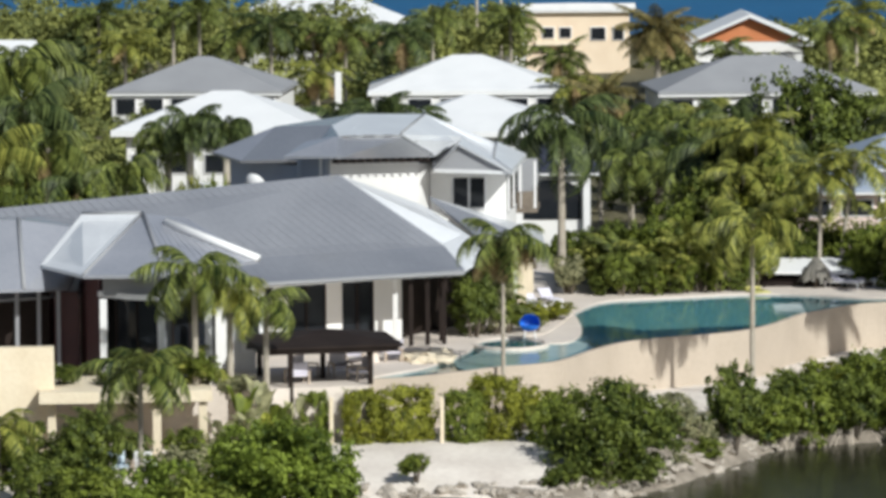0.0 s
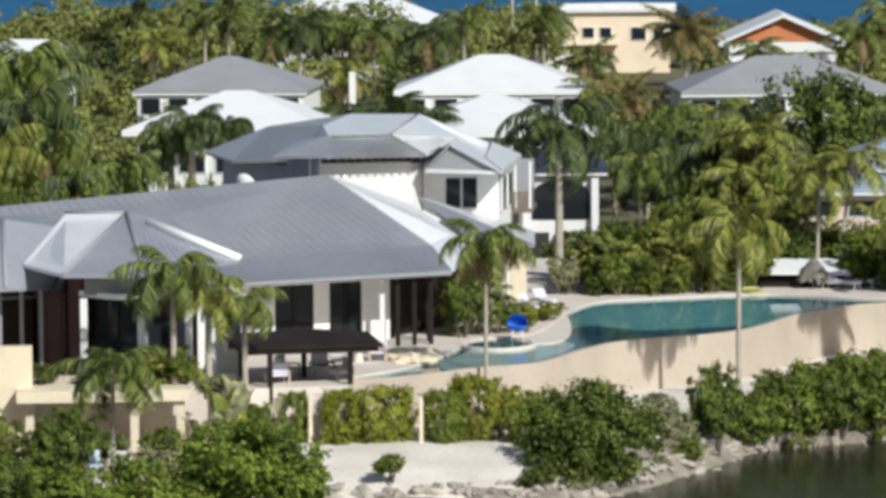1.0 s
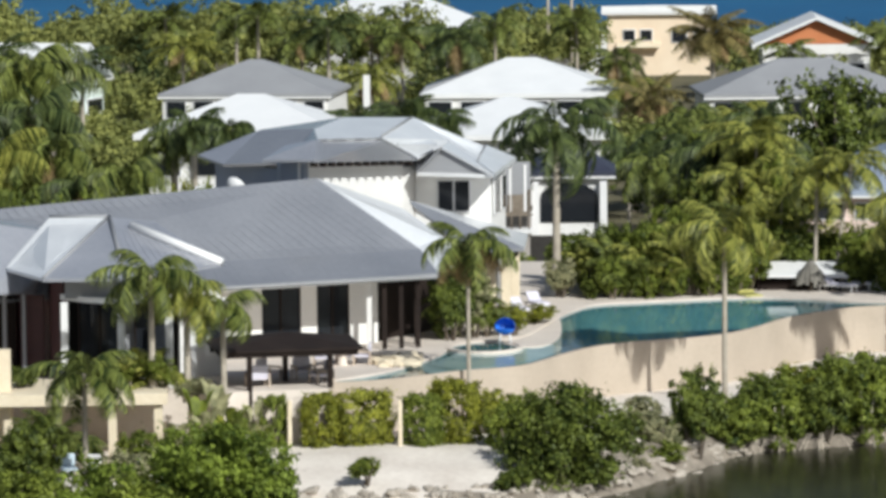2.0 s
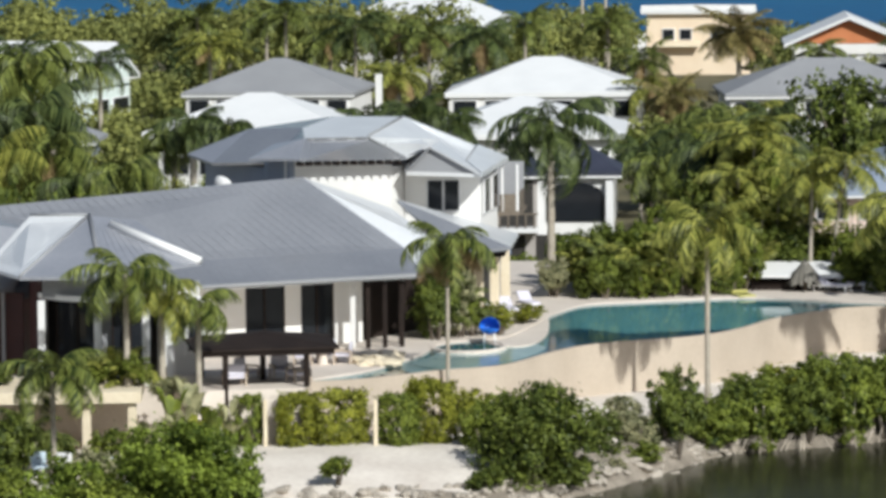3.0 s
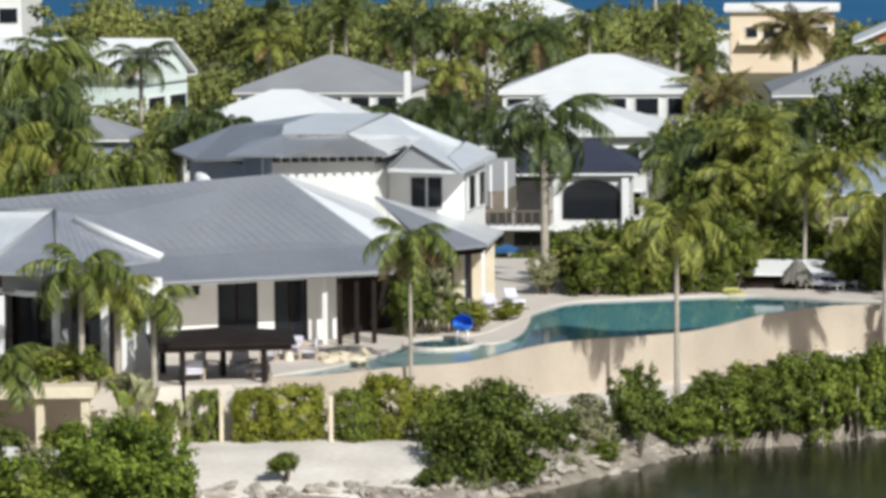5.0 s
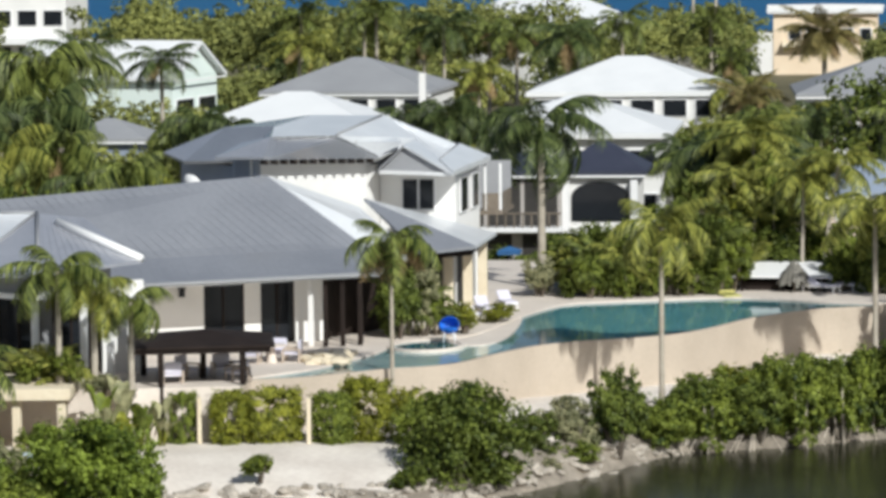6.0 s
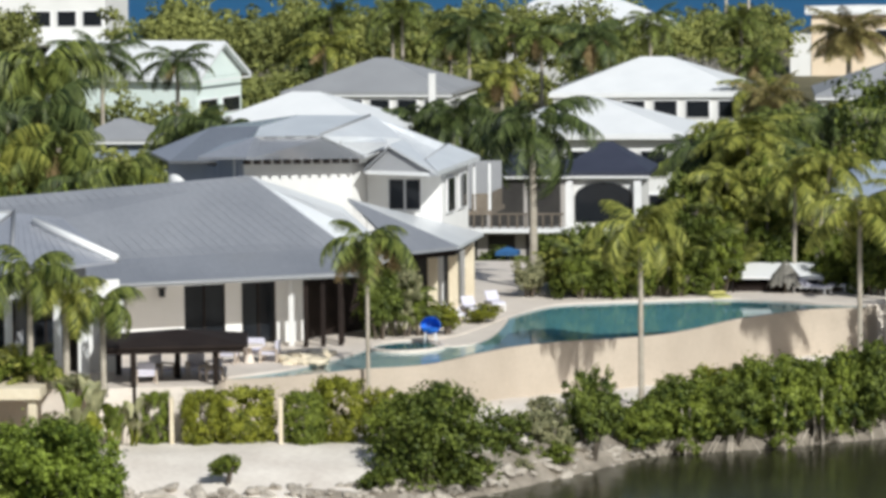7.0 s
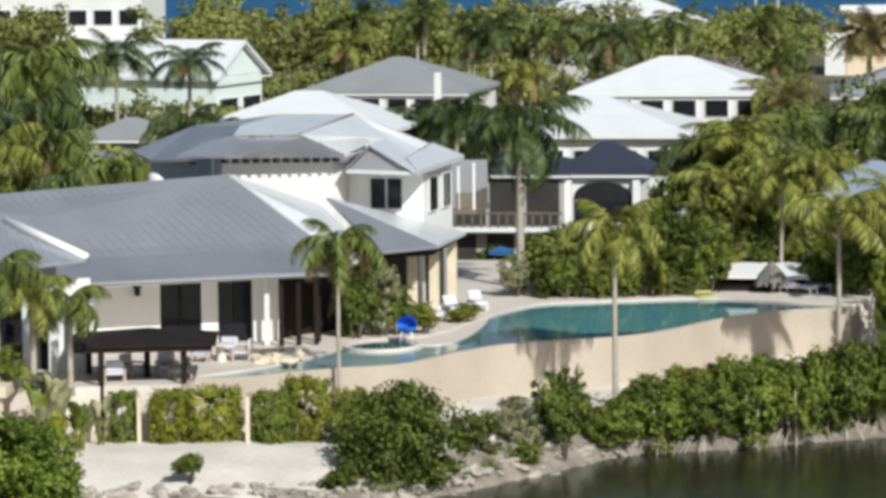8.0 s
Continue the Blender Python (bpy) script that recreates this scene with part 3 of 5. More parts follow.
# The shade behind the posts is painted on as this wall's dark colour.
part("back_wall", ribbon_wall([(-13.9, 186.6), (-8.4, 187.2)], 0.2, -0.2, 3.4, INSIDE_SHADE), bay, "inner wall coloured dark as indoor shade")
for a, b in (((-13.2, 184.3), (-11.5, 184.0)), ((-10.9, 184.0), (-9.6, 185.0))):
    dr = part("glass_door", ribbon_wall([a, b], 0.05, -0.1, 3.3, GLASS), bay, "dark glazed door")
    for t in (0.0, 0.5, 1.0):
        x, y = a[0] + (b[0] - a[0]) * t, a[1] + (b[1] - a[1]) * t
        part("mullion", box((x - 0.04, y - 0.08, -0.1), (x + 0.04, y - 0.01, 3.3), DARK), dr)
part("wall", ribbon_wall([(-11.5, 184.3), (-10.9, 184.3)], 0.2, -0.2, 3.3, ROOF_FAR), bay, "grey wall pier between the doors")
part("wall", ribbon_wall([(-9.3, 186.2), (-7.7, 187.0)], 0.2, -0.2, 3.6, WHITE), bay, "white stucco wall")
wb = part("window", ribbon_wall([(-8.15, 185.6), (-7.35, 186.0)], 0.1, 0.75, 3.1, TRIM), bay, "white-framed narrow window")
part("pane", ribbon_wall([(-8.0, 185.6), (-7.5, 185.85)], 0.06, 0.9, 2.95, GLASS), wb)
for x, y in ((-13.6, 182.6), (-11.25, 182.0), (-9.4, 182.7), (-8.6, 184.2)):
    part("post", box((x - 0.14, y - 0.14, -0.2), (x + 0.14, y + 0.14, 3.3), TRIM), bay, "white square post")

# left wing
wing = thing("side_wing", "grey-roofed dark timber wing of the villa", "house")
W0, W1, W2, W3 = (-17.5, 188.6, 6.0), (-16.9, 184.2, 3.55), (-15.3, 186.6, 3.35), (-14.6, 190.4, 5.4)
# Wing roof brightened by the half-lit copy of the roof metal.
part("roof", slab([(-26, 183.6, 3.4), W1, W0, (-26, 188.5, 6.0)], 0.12, ROOF_HALF_LIT), wing)
part("roof", slab([W1, W2, W3, W0], 0.12, ROOF_HALF_LIT), wing)
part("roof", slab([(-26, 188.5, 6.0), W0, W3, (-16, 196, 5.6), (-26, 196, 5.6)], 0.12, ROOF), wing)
seams(wing, (-26, 183.6, 3.4), W1, W0, (-26, 188.5, 6.0), ROOF_HALF_LIT)
seams(wing, W1, W2, W3, W0, ROOF_HALF_LIT)
part("ridge_cap", tube([(W1[0], W1[1], W1[2] + 0.03), (W0[0], W0[1], W0[2] + 0.03)], [0.09, 0.09], ROOF_FAR, 6), wing)
for x in (-17.4, -16.5, -15.7):
    part("mullion", box((x - 0.08, 186.2, -0.2), (x + 0.08, 186.4, 3.3), ROOF_FAR), wing, "grey door frame")
part("wall", ribbon_wall([(-26, 186.5), (-16.2, 187.6)], 0.25, -0.2, 3.3, DARK), wing)
part("side_wall", ribbon_wall([(-16.2, 187.6), (-15.2, 191)], 0.25, -0.2, 4.2, MAROON), wing)
part("shutter", box((-15.9, 186.6, -0.2), (-14.9, 186.75, 3.2), MAROON), wing, "dark red timber shutter")

# garden wall and terrace edge
tagged(new("garden_wall", ribbon_wall([(-24, 177.2), (-15.2, 178)], 0.5, -2.6, 1.9, CORAL)), "cream coral-stone garden wall", "wall", kind="structure")
tagged(new("planter_wall", ribbon_wall([(-15.7, 176.8), (-9.0, 177.4)], 5.2, -0.2, 0.25, CORAL)), "cream stone ledge of the lower terrace", "wall", kind="structure")
for x in (-15.3, -11.2, -9.4):
    tagged(new("pier", box((x - 0.16, 177.6, -2.6), (x + 0.16, 178.0, -0.22), CORAL)), "rough cream stone pier under the ledge", "wall", kind="structure")

# ---- pergola ----
perg = thing("pergola", "dark bronze open pergola with a low pyramid roof", "pergola", -4.9, 183.8, -0.2)
cs = [(-2.4, -2.7), (3.3, -1.3), (2.5, 3.4), (-3.4, 2.4)]
ZP = 1.62
for i in range(4):
    a, b = cs[i], cs[(i + 1) % 4]
    part("roof", slab([(a[0], a[1], ZP), (b[0], b[1], ZP), (0.1, 0.8, ZP + 0.42)], 0.1, DARK), perg)
    part("beam", ribbon_wall([(a[0] * 0.94, a[1] * 0.94), (b[0] * 0.94, b[1] * 0.94)], 0.1, ZP - 0.3, ZP - 0.08, DARK), perg)
for x, y, z0 in ((-1.2, -2.2, -2.2), (1.96, -1.2, 0), (0.0, 1.0, 0), (-2.6, 1.8, 0)):
    part("post", box((x - 0.11, y - 0.11, z0), (x + 0.11, y + 0.11, ZP - 0.1), DARK), perg)

# ---- upper house behind ----
up = thing("upper_house", "two-storey white and blue-grey villa with grey metal roofs", "house")
part("wall", mesh_from([(-5.2, 201.5, -0.2), (-1.1, 207.95, -0.2), (-1.1, 207.95, 7.4), (-5.2, 201.5, 7.85), (-5.45, 201.65, -0.2), (-1.35, 208.1, -0.2), (-1.35, 208.1, 7.44), (-5.45, 201.65, 7.9)], [(0, 1, 2, 3), (5, 4, 7, 6), (0, 3, 7, 4), (1, 5, 6, 2), (3, 2, 6, 7), (0, 4, 5, 1)], WHITE), up, "white stucco wall")
part("wall", ribbon_wall([(-1.15, 208.0), (-0.6, 209.4)], 0.3, -0.2, 6.75, WHITE), up)
part("wall", ribbon_wall([(-9.7, 208.7), (-6.5, 203.6)], 0.3, -0.2, 7.05, BLUEWALL), up, "blue-grey wall")
part("wall", ribbon_wall([(-6.5, 203.4), (-6.25, 202.5), (-5.2, 201.45)], 0.3, -0.2, 7.75, BLUEWALL), up, "blue-grey wall")
part("wall", ribbon_wall([(-0.6, 209.2), (2.85, 209.2)], 0.3, -0.2, 6.7, WHITE), up)
part("wall", ribbon_wall([(2.85, 209.3), (3.4, 214.6)], 0.3, 3.2, 6.5, WHITE), up)
# Shade under the porch is put into this wall's colour.
part("lower_wall", ribbon_wall([(0.2, 208.6), (2.6, 209.0), (3.0, 214.5)], 0.3, -0.2, 3.2, INSIDE_SHADE), up, "ground-floor wall coloured dark for the porch shade")
for y0, y1 in ((209.9, 211.4), (212.4, 213.8)):
    sw = part("side_window", box((-0.03, 0, 0), (0.05, y1 - y0, 1.7), TRIM), up, "tall dark side window", pose(2.92 + (y0 - 209.3) * 0.104, y0, 4.4, 0, 0, -6))
    part("pane", box((0.03, 0.1, 0.1), (0.08, y1 - y0 - 0.1, 1.6), GLASS, 0), sw)
part("wall", ribbon_wall([(3.4, 214.6), (-6.0, 222.0), (-9.7, 208.9)], 0.3, -0.2, 6.6, WHITE), up)
u_tip, u_cor, u_inn = (-10.5, 208.6, 7.35), (-9.1, 205.9, 7.12), (-6.2, 203.2, 7.35)
u_rl, u_jn = (-7.6, 208.4, 8.5), (-5.0, 206.2, 8.66)
u_be, u_bl, u_br = (-7.0, 201.6, 7.62), (-4.65, 200.4, 7.7), (-0.4, 207.2, 7.27)
u_tl, u_tr = (-4.6, 202.4, 8.45), (-1.85, 203.8, 8.4)
u_sl, u_sr = (-3.95, 210.7, 8.9), (-0.8, 212.7, 8.75)
u_e, u_rt, u_gp, u_gb = (3.1, 205.9, 6.55), (3.9, 215.2, 6.6), (0.7, 207.5, 7.72), (0.9, 211.0, 7.78)
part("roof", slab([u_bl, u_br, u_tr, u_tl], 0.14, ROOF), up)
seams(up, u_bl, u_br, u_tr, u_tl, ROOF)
# Half-lit copy gives this eave piece its sky highlight by colour.
part("roof", slab([u_be, u_bl, u_tl, (-6.1, 203.6, 8.12)], 0.12, ROOF_HALF_LIT), up)
seams(up, u_be, u_bl, u_tl, (-6.1, 203.6, 8.12), ROOF_HALF_LIT)
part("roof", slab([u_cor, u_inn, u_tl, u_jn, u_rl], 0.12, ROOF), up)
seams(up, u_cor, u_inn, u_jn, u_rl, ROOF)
# Left end sliver also lightened by the half-lit copy.
part("roof", slab([u_tip, u_cor, u_rl], 0.12, ROOF_HALF_LIT), up)
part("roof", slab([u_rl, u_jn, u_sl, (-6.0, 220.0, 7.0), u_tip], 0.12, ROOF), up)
# Slopes towards sun and low sky: silver, with that light in the colour.
part("roof", slab([u_tl, u_tr, u_sr, u_sl, u_jn], 0.12, SILVER_LIT), up, "silver metal roof slope with the light in its colour")
seams(up, u_tl, u_tr, u_sr, u_sl, SILVER_LIT)
part("roof", slab([u_tr, u_br, u_gb, u_sr], 0.12, SILVER_LIT), up, "silver metal roof slope with the light in its colour")
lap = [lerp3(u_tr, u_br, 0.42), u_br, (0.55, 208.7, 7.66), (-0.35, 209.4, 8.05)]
part("lap", slab([(x, y, z + 0.1) for x, y, z in lap], 0.07, SILVER_LIT), up, "raised roof course in the lit silver colour")
part("roof", slab([u_gp, u_e, u_gb], 0.12, SILVER_LIT), up, "silver metal roof slope with the light in its colour")
part("roof", slab([u_gb, u_e, u_rt], 0.12, SILVER_LIT), up, "silver metal roof slope with the light in its colour")
part("roof", slab([u_gb, u_rt, u_sr], 0.12, SILVER_LIT), up, "silver metal roof slope with the light in its colour")
seams(up, u_e, u_rt, u_sr, u_gb, SILVER_LIT)
# Dark tubes drawn as the shadow lines of the lapped roof steps.
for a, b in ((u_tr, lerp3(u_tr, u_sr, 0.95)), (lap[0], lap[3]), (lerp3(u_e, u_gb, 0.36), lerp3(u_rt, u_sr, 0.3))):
    part("lap_edge", tube([(a[0], a[1], a[2] + 0.06), (b[0], b[1], b[2] + 0.06)], [0.05, 0.05], ROOF_FAR, 6), up, "grey line for the shade at the roof lap")
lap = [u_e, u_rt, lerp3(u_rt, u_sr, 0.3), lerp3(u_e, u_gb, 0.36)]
part("lap", slab([(x, y, z + 0.09) for x, y, z in lap], 0.07, SILVER_LIT), up, "raised roof course in the lit silver colour")
part("roof", slab([u_rt, (-6.0, 220.0, 7.0), u_sl, u_sr], 0.12, ROOF), up)
part("gable_roof", slab([(-0.45, 207.3, 6.62), u_gp, u_gb, (-0.6, 209.6, 6.9)], 0.1, ROOF), up)
part("gable_end", mesh_from([(-0.4, 207.75, 6.55), (2.95, 206.3, 6.5), (0.7, 207.75, 7.6), (-0.3, 208.0, 6.55), (3.0, 206.6, 6.5), (0.7, 208.0, 7.6)], [(0, 1, 2), (5, 4, 3), (0, 3, 4, 1), (1, 4, 5, 2), (2, 5, 3, 0)], ROOF_FAR), up, "grey gable end")
part("fascia", ribbon_wall([(-0.45, 207.6), (3.05, 206.1)], 0.14, 6.4, 6.56, ROOF_WHITE), up, "pale fascia under the gable")
part("soffit", slab([(-0.4, 207.7, 6.44), (3.0, 206.2, 6.44), (3.3, 209.3, 6.44), (-0.5, 209.3, 6.44)], 0.05, WHITE), up)
wn = part("window", box((0.38, 209.1, 4.6), (1.95, 209.22, 6.12), TRIM), up, "white-framed dark window")
for a, b in ((0.46, 1.12), (1.22, 1.87)):
    part("pane", box((a, 209.05, 4.68), (b, 209.12, 6.04), GLASS, 0.0), wn)
for i in range(12):
    x, y, z = lerp3(u_bl, u_br, 0.04 + i * 0.083)
    part("bracket", box((-0.08, 0.04, -0.34), (0.08, 0.4, -0.14), DARK), up, "", pose(x, y, z, 0, 0, 58))
part("balcony_floor", slab([(3.3, 215.0, 4.1), (4.4, 215.4, 4.1), (4.6, 219.0, 4.1), (3.3, 219.0, 4.1)], 0.2, BARK), up, "brown timber balcony floor")
part("balcony_rail", ribbon_wall([(3.5, 215.2), (4.35, 215.5), (4.5, 218.8)], 0.08, 4.1, 4.9, BARK), up, "brown timber balcony rail")
part("balcony_wall", ribbon_wall([(2.8, 218.6), (4.5, 218.8)], 0.2, 3.9, 6.2, ROOF_FAR), up, "grey inner balcony wall")
for x, y in ((3.6, 215.3), (4.3, 215.5)):
    part("balcony_post", box((x - 0.06, y - 0.06, 3.9), (x + 0.06, y + 0.06, 6.3), TRIM), up, "slim white balcony post")

ds = thing("satellite_dish", "white satellite dish on a short mast on the roof", "satellite dish", -8.4, 203.6, 5.3)
bm = bmesh.new()
bmesh.ops.create_uvsphere(bm, u_segments=16, v_segments=10, radius=0.5)
bmesh.ops.delete(bm, geom=[vx for vx in bm.verts if vx.co.z > -0.15], context="VERTS")
part("bowl", bm_mesh(bm, TRIM, True), ds, "", pose(0, 0, 0.95, -55, 0, -30) @ Matrix.Translation((0, 0, 0.3)))
part("mast", tube([(0, 0, -0.6), (0, 0.1, 0.75)], [0.06, 0.05], TRIM, 8), ds)

# entrance porch
porch = thing("side_porch", "grey hip-roofed porch on square cream stone columns", "porch")
pt, pc, ptip = (-0.6, 203.3, 5.65), (4.5, 202.3, 3.6), (4.5, 211.3, 3.4)
plow = (2.2, 200.4, 3.5)
part("roof", slab([plow, pc, pt], 0.14, ROOF), porch)
seams(porch, plow, pc, pt, pt, ROOF)
# Sunlit porch slope: the lit copy carries the sun in its colour.
part("roof", slab([pc, ptip, pt], 0.14, SILVER_LIT), porch, "silver metal roof slope with the light in its colour")
part("roof", slab([ptip, (1.0, 210.5, 4.2), pt], 0.14, ROOF), porch)
part("beam", ribbon_wall([(1.9, 200.6), (4.2, 203.0), (4.25, 210.6)], 0.25, 3.12, 3.42, DARK), porch, "dark timber eave beam")
for x, y in ((2.95, 205.0), (3.55, 207.6), (3.9, 210.8)):
    part("column", box((x - 0.21, y - 0.21, -0.2), (x + 0.21, y + 0.21, 3.35), CORAL), porch, "square cream stone column")
    part("plinth", box((x - 0.36, y - 0.36, -0.2), (x + 0.36, y + 0.36, 0.15), CORAL), porch)


# ---- neighbouring houses ----


def hip_house(name, label, x, y, z, w, d, h, rise, over, wall, roof, rot=0, sills=(), group="neighbouring houses", gable=None):
    """A house with walls, a hip or gable roof and rows of windows; sills: (height, window height, count)."""
    t = thing(name, label, "house", x, y, z, rot, group)
    part("wall", box((-w / 2, -d / 2, 0), (w / 2, d / 2, h), wall), t)
    a, b = w / 2 + over, d / 2 + over
    e = [(-a, -b, h), (a, -b, h), (a, b, h), (-a, b, h)]
    if gable:
        top = [(0, -b, h + rise), (0, b, h + rise)]
        part("roof", slab([e[0], top[0], top[1], e[3]][::-1], 0.25, roof), t)
        part("roof", slab([e[1], e[2], top[1], top[0]], 0.25, roof), t)
        part("gable_end", mesh_from([(-w / 2, -d / 2 - 0.05, h), (w / 2, -d / 2 - 0.05, h), (0, -d / 2 - 0.05, h + rise * 0.88), (-w / 2, -d / 2 + 0.15, h), (w / 2, -d / 2 + 0.15, h), (0, -d / 2 + 0.15, h + rise * 0.88)], [(0, 1, 2), (5, 4, 3), (0, 3, 4, 1), (1, 4, 5, 2), (2, 5, 3, 0)], gable), t)
    else:
        r = max(w - d, 0.6) / 2
        p, q = (-r, 0, h + rise), (r, 0, h + rise)
        for f in ([e[0], e[1], q, p], [e[1], e[2], q], [e[2], e[3], p, q], [e[3], e[0], p]):
            part("roof", slab(f, 0.22, roof), t)
    part("fascia", ribbon_wall([(-a, -b), (a, -b)], 0.1, h - 0.34, h - 0.22, TRIM), t)
    for zz, hh, n in sills:
        step = w / n
        for i in range(n):
            cx = -w / 2 + step * (i + 0.5)
            ww = step * 0.78
            f = part("window", box((cx - ww / 2, -d / 2 - 0.08, zz), (cx + ww / 2, -d / 2 + 0.05, zz + hh), TRIM), t)
            part("pane", box((cx - ww / 2 + 0.1, -d / 2 - 0.12, zz + 0.1), (cx + ww / 2 - 0.1, -d / 2 - 0.06, zz + hh - 0.1), GLASS, 0), f)
    return t


hip_house("white_roof_house", "two-storey house with a broad white hip roof", 1.7, 344, -2.6, 14.2, 12, 5.25, 2.35, 0.3, WHITE, ROOF_WHITE, 0, ((3.35, 1.4, 6), (0.8, 1.4, 5)))
hip_house("white_porch_house", "low white hip-roofed house in front of a taller one", 2.0, 288, -2.6, 11.4, 10.6, 5.9, 2.0, 0.7, WHITE, ROOF_WHITE, 0, ((3.2, 1.7, 5), (0.6, 1.6, 5)))
hip_house("grey_roof_house", "grey hip-roofed house among palms", -17.5, 334, -2.6, 12.0, 11, 5.9, 2.2, 0.3, WHITE, ROOF_FAR, -4, ((4.1, 1.35, 6),))
hip_house("white_low_house", "low house with a white hip roof", -12.7, 268, -2.6, 10.6, 9, 7.35, 2.0, 0.8, WHITE, ROOF_WHITE, -4, ((4.8, 1.2, 5),))
hip_house("grey_hip_house", "long grey hip-roofed house with a screened porch", 22.0, 324, -2.6, 14.5, 11, 6.2, 2.2, 0.4, WHITE, ROOF_FAR, 4, ((4.3, 1.42, 6), (0.8, 1.4, 5)))
ph = hip_house("peach_house", "flat-roofed peach stucco house", 13.1, 459.5, -2.6, 10.2, 9, 6.7, 0.3, 0.6, PEACH, ROOF_WHITE, 0, ())
part("parapet", box((-5.65, -5.05, 6.2), (5.65, -4.85, 7.1), TRIM), ph, "broad white roof edge")
for x, z0, w, h in ((-3.6, 3.6, 1.3, 1.2), (-1.9, 3.6, 1.3, 1.2), (1.2, 3.4, 1.6, 1.4), (3.4, 3.4, 1.2, 1.4)):
    f = part("window", box((x, -4.62, z0), (x + w, -4.48, z0 + h), TRIM), ph)
    part("pane", box((x + 0.1, -4.66, z0 + 0.1), (x + w - 0.1, -4.6, z0 + h - 0.1), GLASS, 0), f)
part("awning", slab([(-4.2, -5.6, 3.1), (0.2, -5.6, 3.1), (0.2, -4.5, 3.5), (-4.2, -4.5, 3.5)], 0.1, CORAL), ph, "cream canvas awning")
part("annex", box((-7.2, -4.4, 0), (-5.15, 2.0, 4.3), WHITE), ph, "white stucco annex")
hip_house("gable_house", "white house with a terracotta gable and white roof", 25.6, 392, -2.6, 9.0, 10, 6.4, 2.3, 0.9, WHITE, ROOF_WHITE, 0, ((3.2, 1.6, 3),), gable=ORANGE)
hip_house("white_gable_house", "large white-roofed house by the far shore", -12.0, 424, -2.6, 13.0, 10, 6.8, 3.2, 0.9, WHITE, ROOF_WHITE, -20, ())
hip_house("mint_house", "mint stucco house with a white gabled roof behind palms", -37.3, 343.7, -2.6, 8.0, 13.0, 6.4, 2.6, 0.6, MINT, ROOF_WHITE, 75, ((3.6, 1.2, 2), (0.8, 1.3, 2)), gable=MINT)
tall = hip_house("white_tall_house", "tall white house with flat eaves by the far shore", -72.4, 470, -2.6, 16.0, 12, 10.5, 1.2, 0.8, WHITE, ROOF_WHITE, 0, ((5.0, 1.7, 6), (1.4, 1.6, 6)))
part("balcony", box((-8.4, -7.4, 3.2), (8.4, -5.95, 3.9), TRIM), tall, "white balcony front")
hip_house("low_shed", "low grey-roofed garden building behind palms", -27.2, 286, -2.6, 4.6, 5, 5.6, 1.1, 0.5, BLUEWALL, ROOF_FAR, 0, ((1.8, 1.2, 2),))
hip_house("pink_house", "pink stucco house with a blue-grey roof", 21.2, 252, -2.6, 4.6, 8, 5.0, 1.4, 0.8, PINK, ROOF_BLUE, 0, ((3.4, 1.0, 2),))
hip_house("blue_roof_house", "house with a pale blue metal roof", 25.5, 258, -2.6, 6.0, 8, 5.8, 1.6, 0.8, WHITE, ROOF_BLUE, 0, ((3.4, 1.2, 3),))
hip_house("teal_cottage", "small pale teal cottage beside the villa", -12.0, 229, -2.6, 3.4, 5, 6.2, 0.8, 0.4, TEAL, ROOF_WHITE, 0, ())
# veranda house
v = hip_house("veranda_house", "greige villa with a low navy roof and dark veranda openings", 0.7, 258, -3.45, 6.4, 8, 6.5, 0.9, 0.4, GREIGE, ROOF_NAVY, 0, ())
for i in range(3):
    x0 = -3.0 + i * 2.05
    # Solid box on the wall; the veranda's shade is its dark colour.
    part("opening", box((x0 + 0.08, -4.06, 3.5), (x0 + 1.9, -3.9, 6.05), INSIDE_SHADE), v, "dark box painted as a shaded veranda opening")
part("balcony", box((-3.3, -5.2, 3.2), (3.3, -3.95, 3.45), TRIM), v, "white balcony slab")
for i in range(14):
    part("baluster", box((-3.2 + i * 0.48, -5.15, 3.45), (-3.1 + i * 0.48, -5.05, 4.2), BARK), v)
part("handrail", box((-3.3, -5.2, 4.2), (3.3, -5.0, 4.3), BARK), v)
for i in range(4):
    x0 = -3.15 + i * 2.1
    # Also a solid box, coloured dark as the shade inside.
    part("lower_opening", box((x0, -4.06, 0.4), (x0 + 1.5, -3.9, 3.0), INSIDE_SHADE), v, "dark box painted as a shaded ground-floor opening")
w = hip_house("navy_pavilion", "white arched pavilion with a navy blue hip roof", 6.0, 257.5, -3.4, 4.2, 5, 6.4, 1.5, 0.5, WHITE, ROOF_NAVY, 0, ())
arch = [(-1.6, 3.6), (1.6, 3.6)] + [(1.6 * math.cos(a * math.pi / 10), 5.0 + 0.8 * math.sin(a * math.pi / 10)) for a in range(11)]
na = len(arch)
# Dark slab on the solid wall; the arch's inner shade is its colour.
part("opening", mesh_from([(x, -2.58, z) for x, z in arch] + [(x, -2.4, z) for x, z in arch], [tuple(range(na)), tuple(range(2 * na - 1, na - 1, -1))] + [(i, i + na, (i + 1) % na + na, (i + 1) % na) for i in range(na)], GLASS), w, "dark arch slab painted as a shaded opening")
for x in (-1.9, 1.9):
    part("column", box((x - 0.2, -3.0, 0), (x + 0.2, -2.6, 5.9), TRIM), w, "white column")

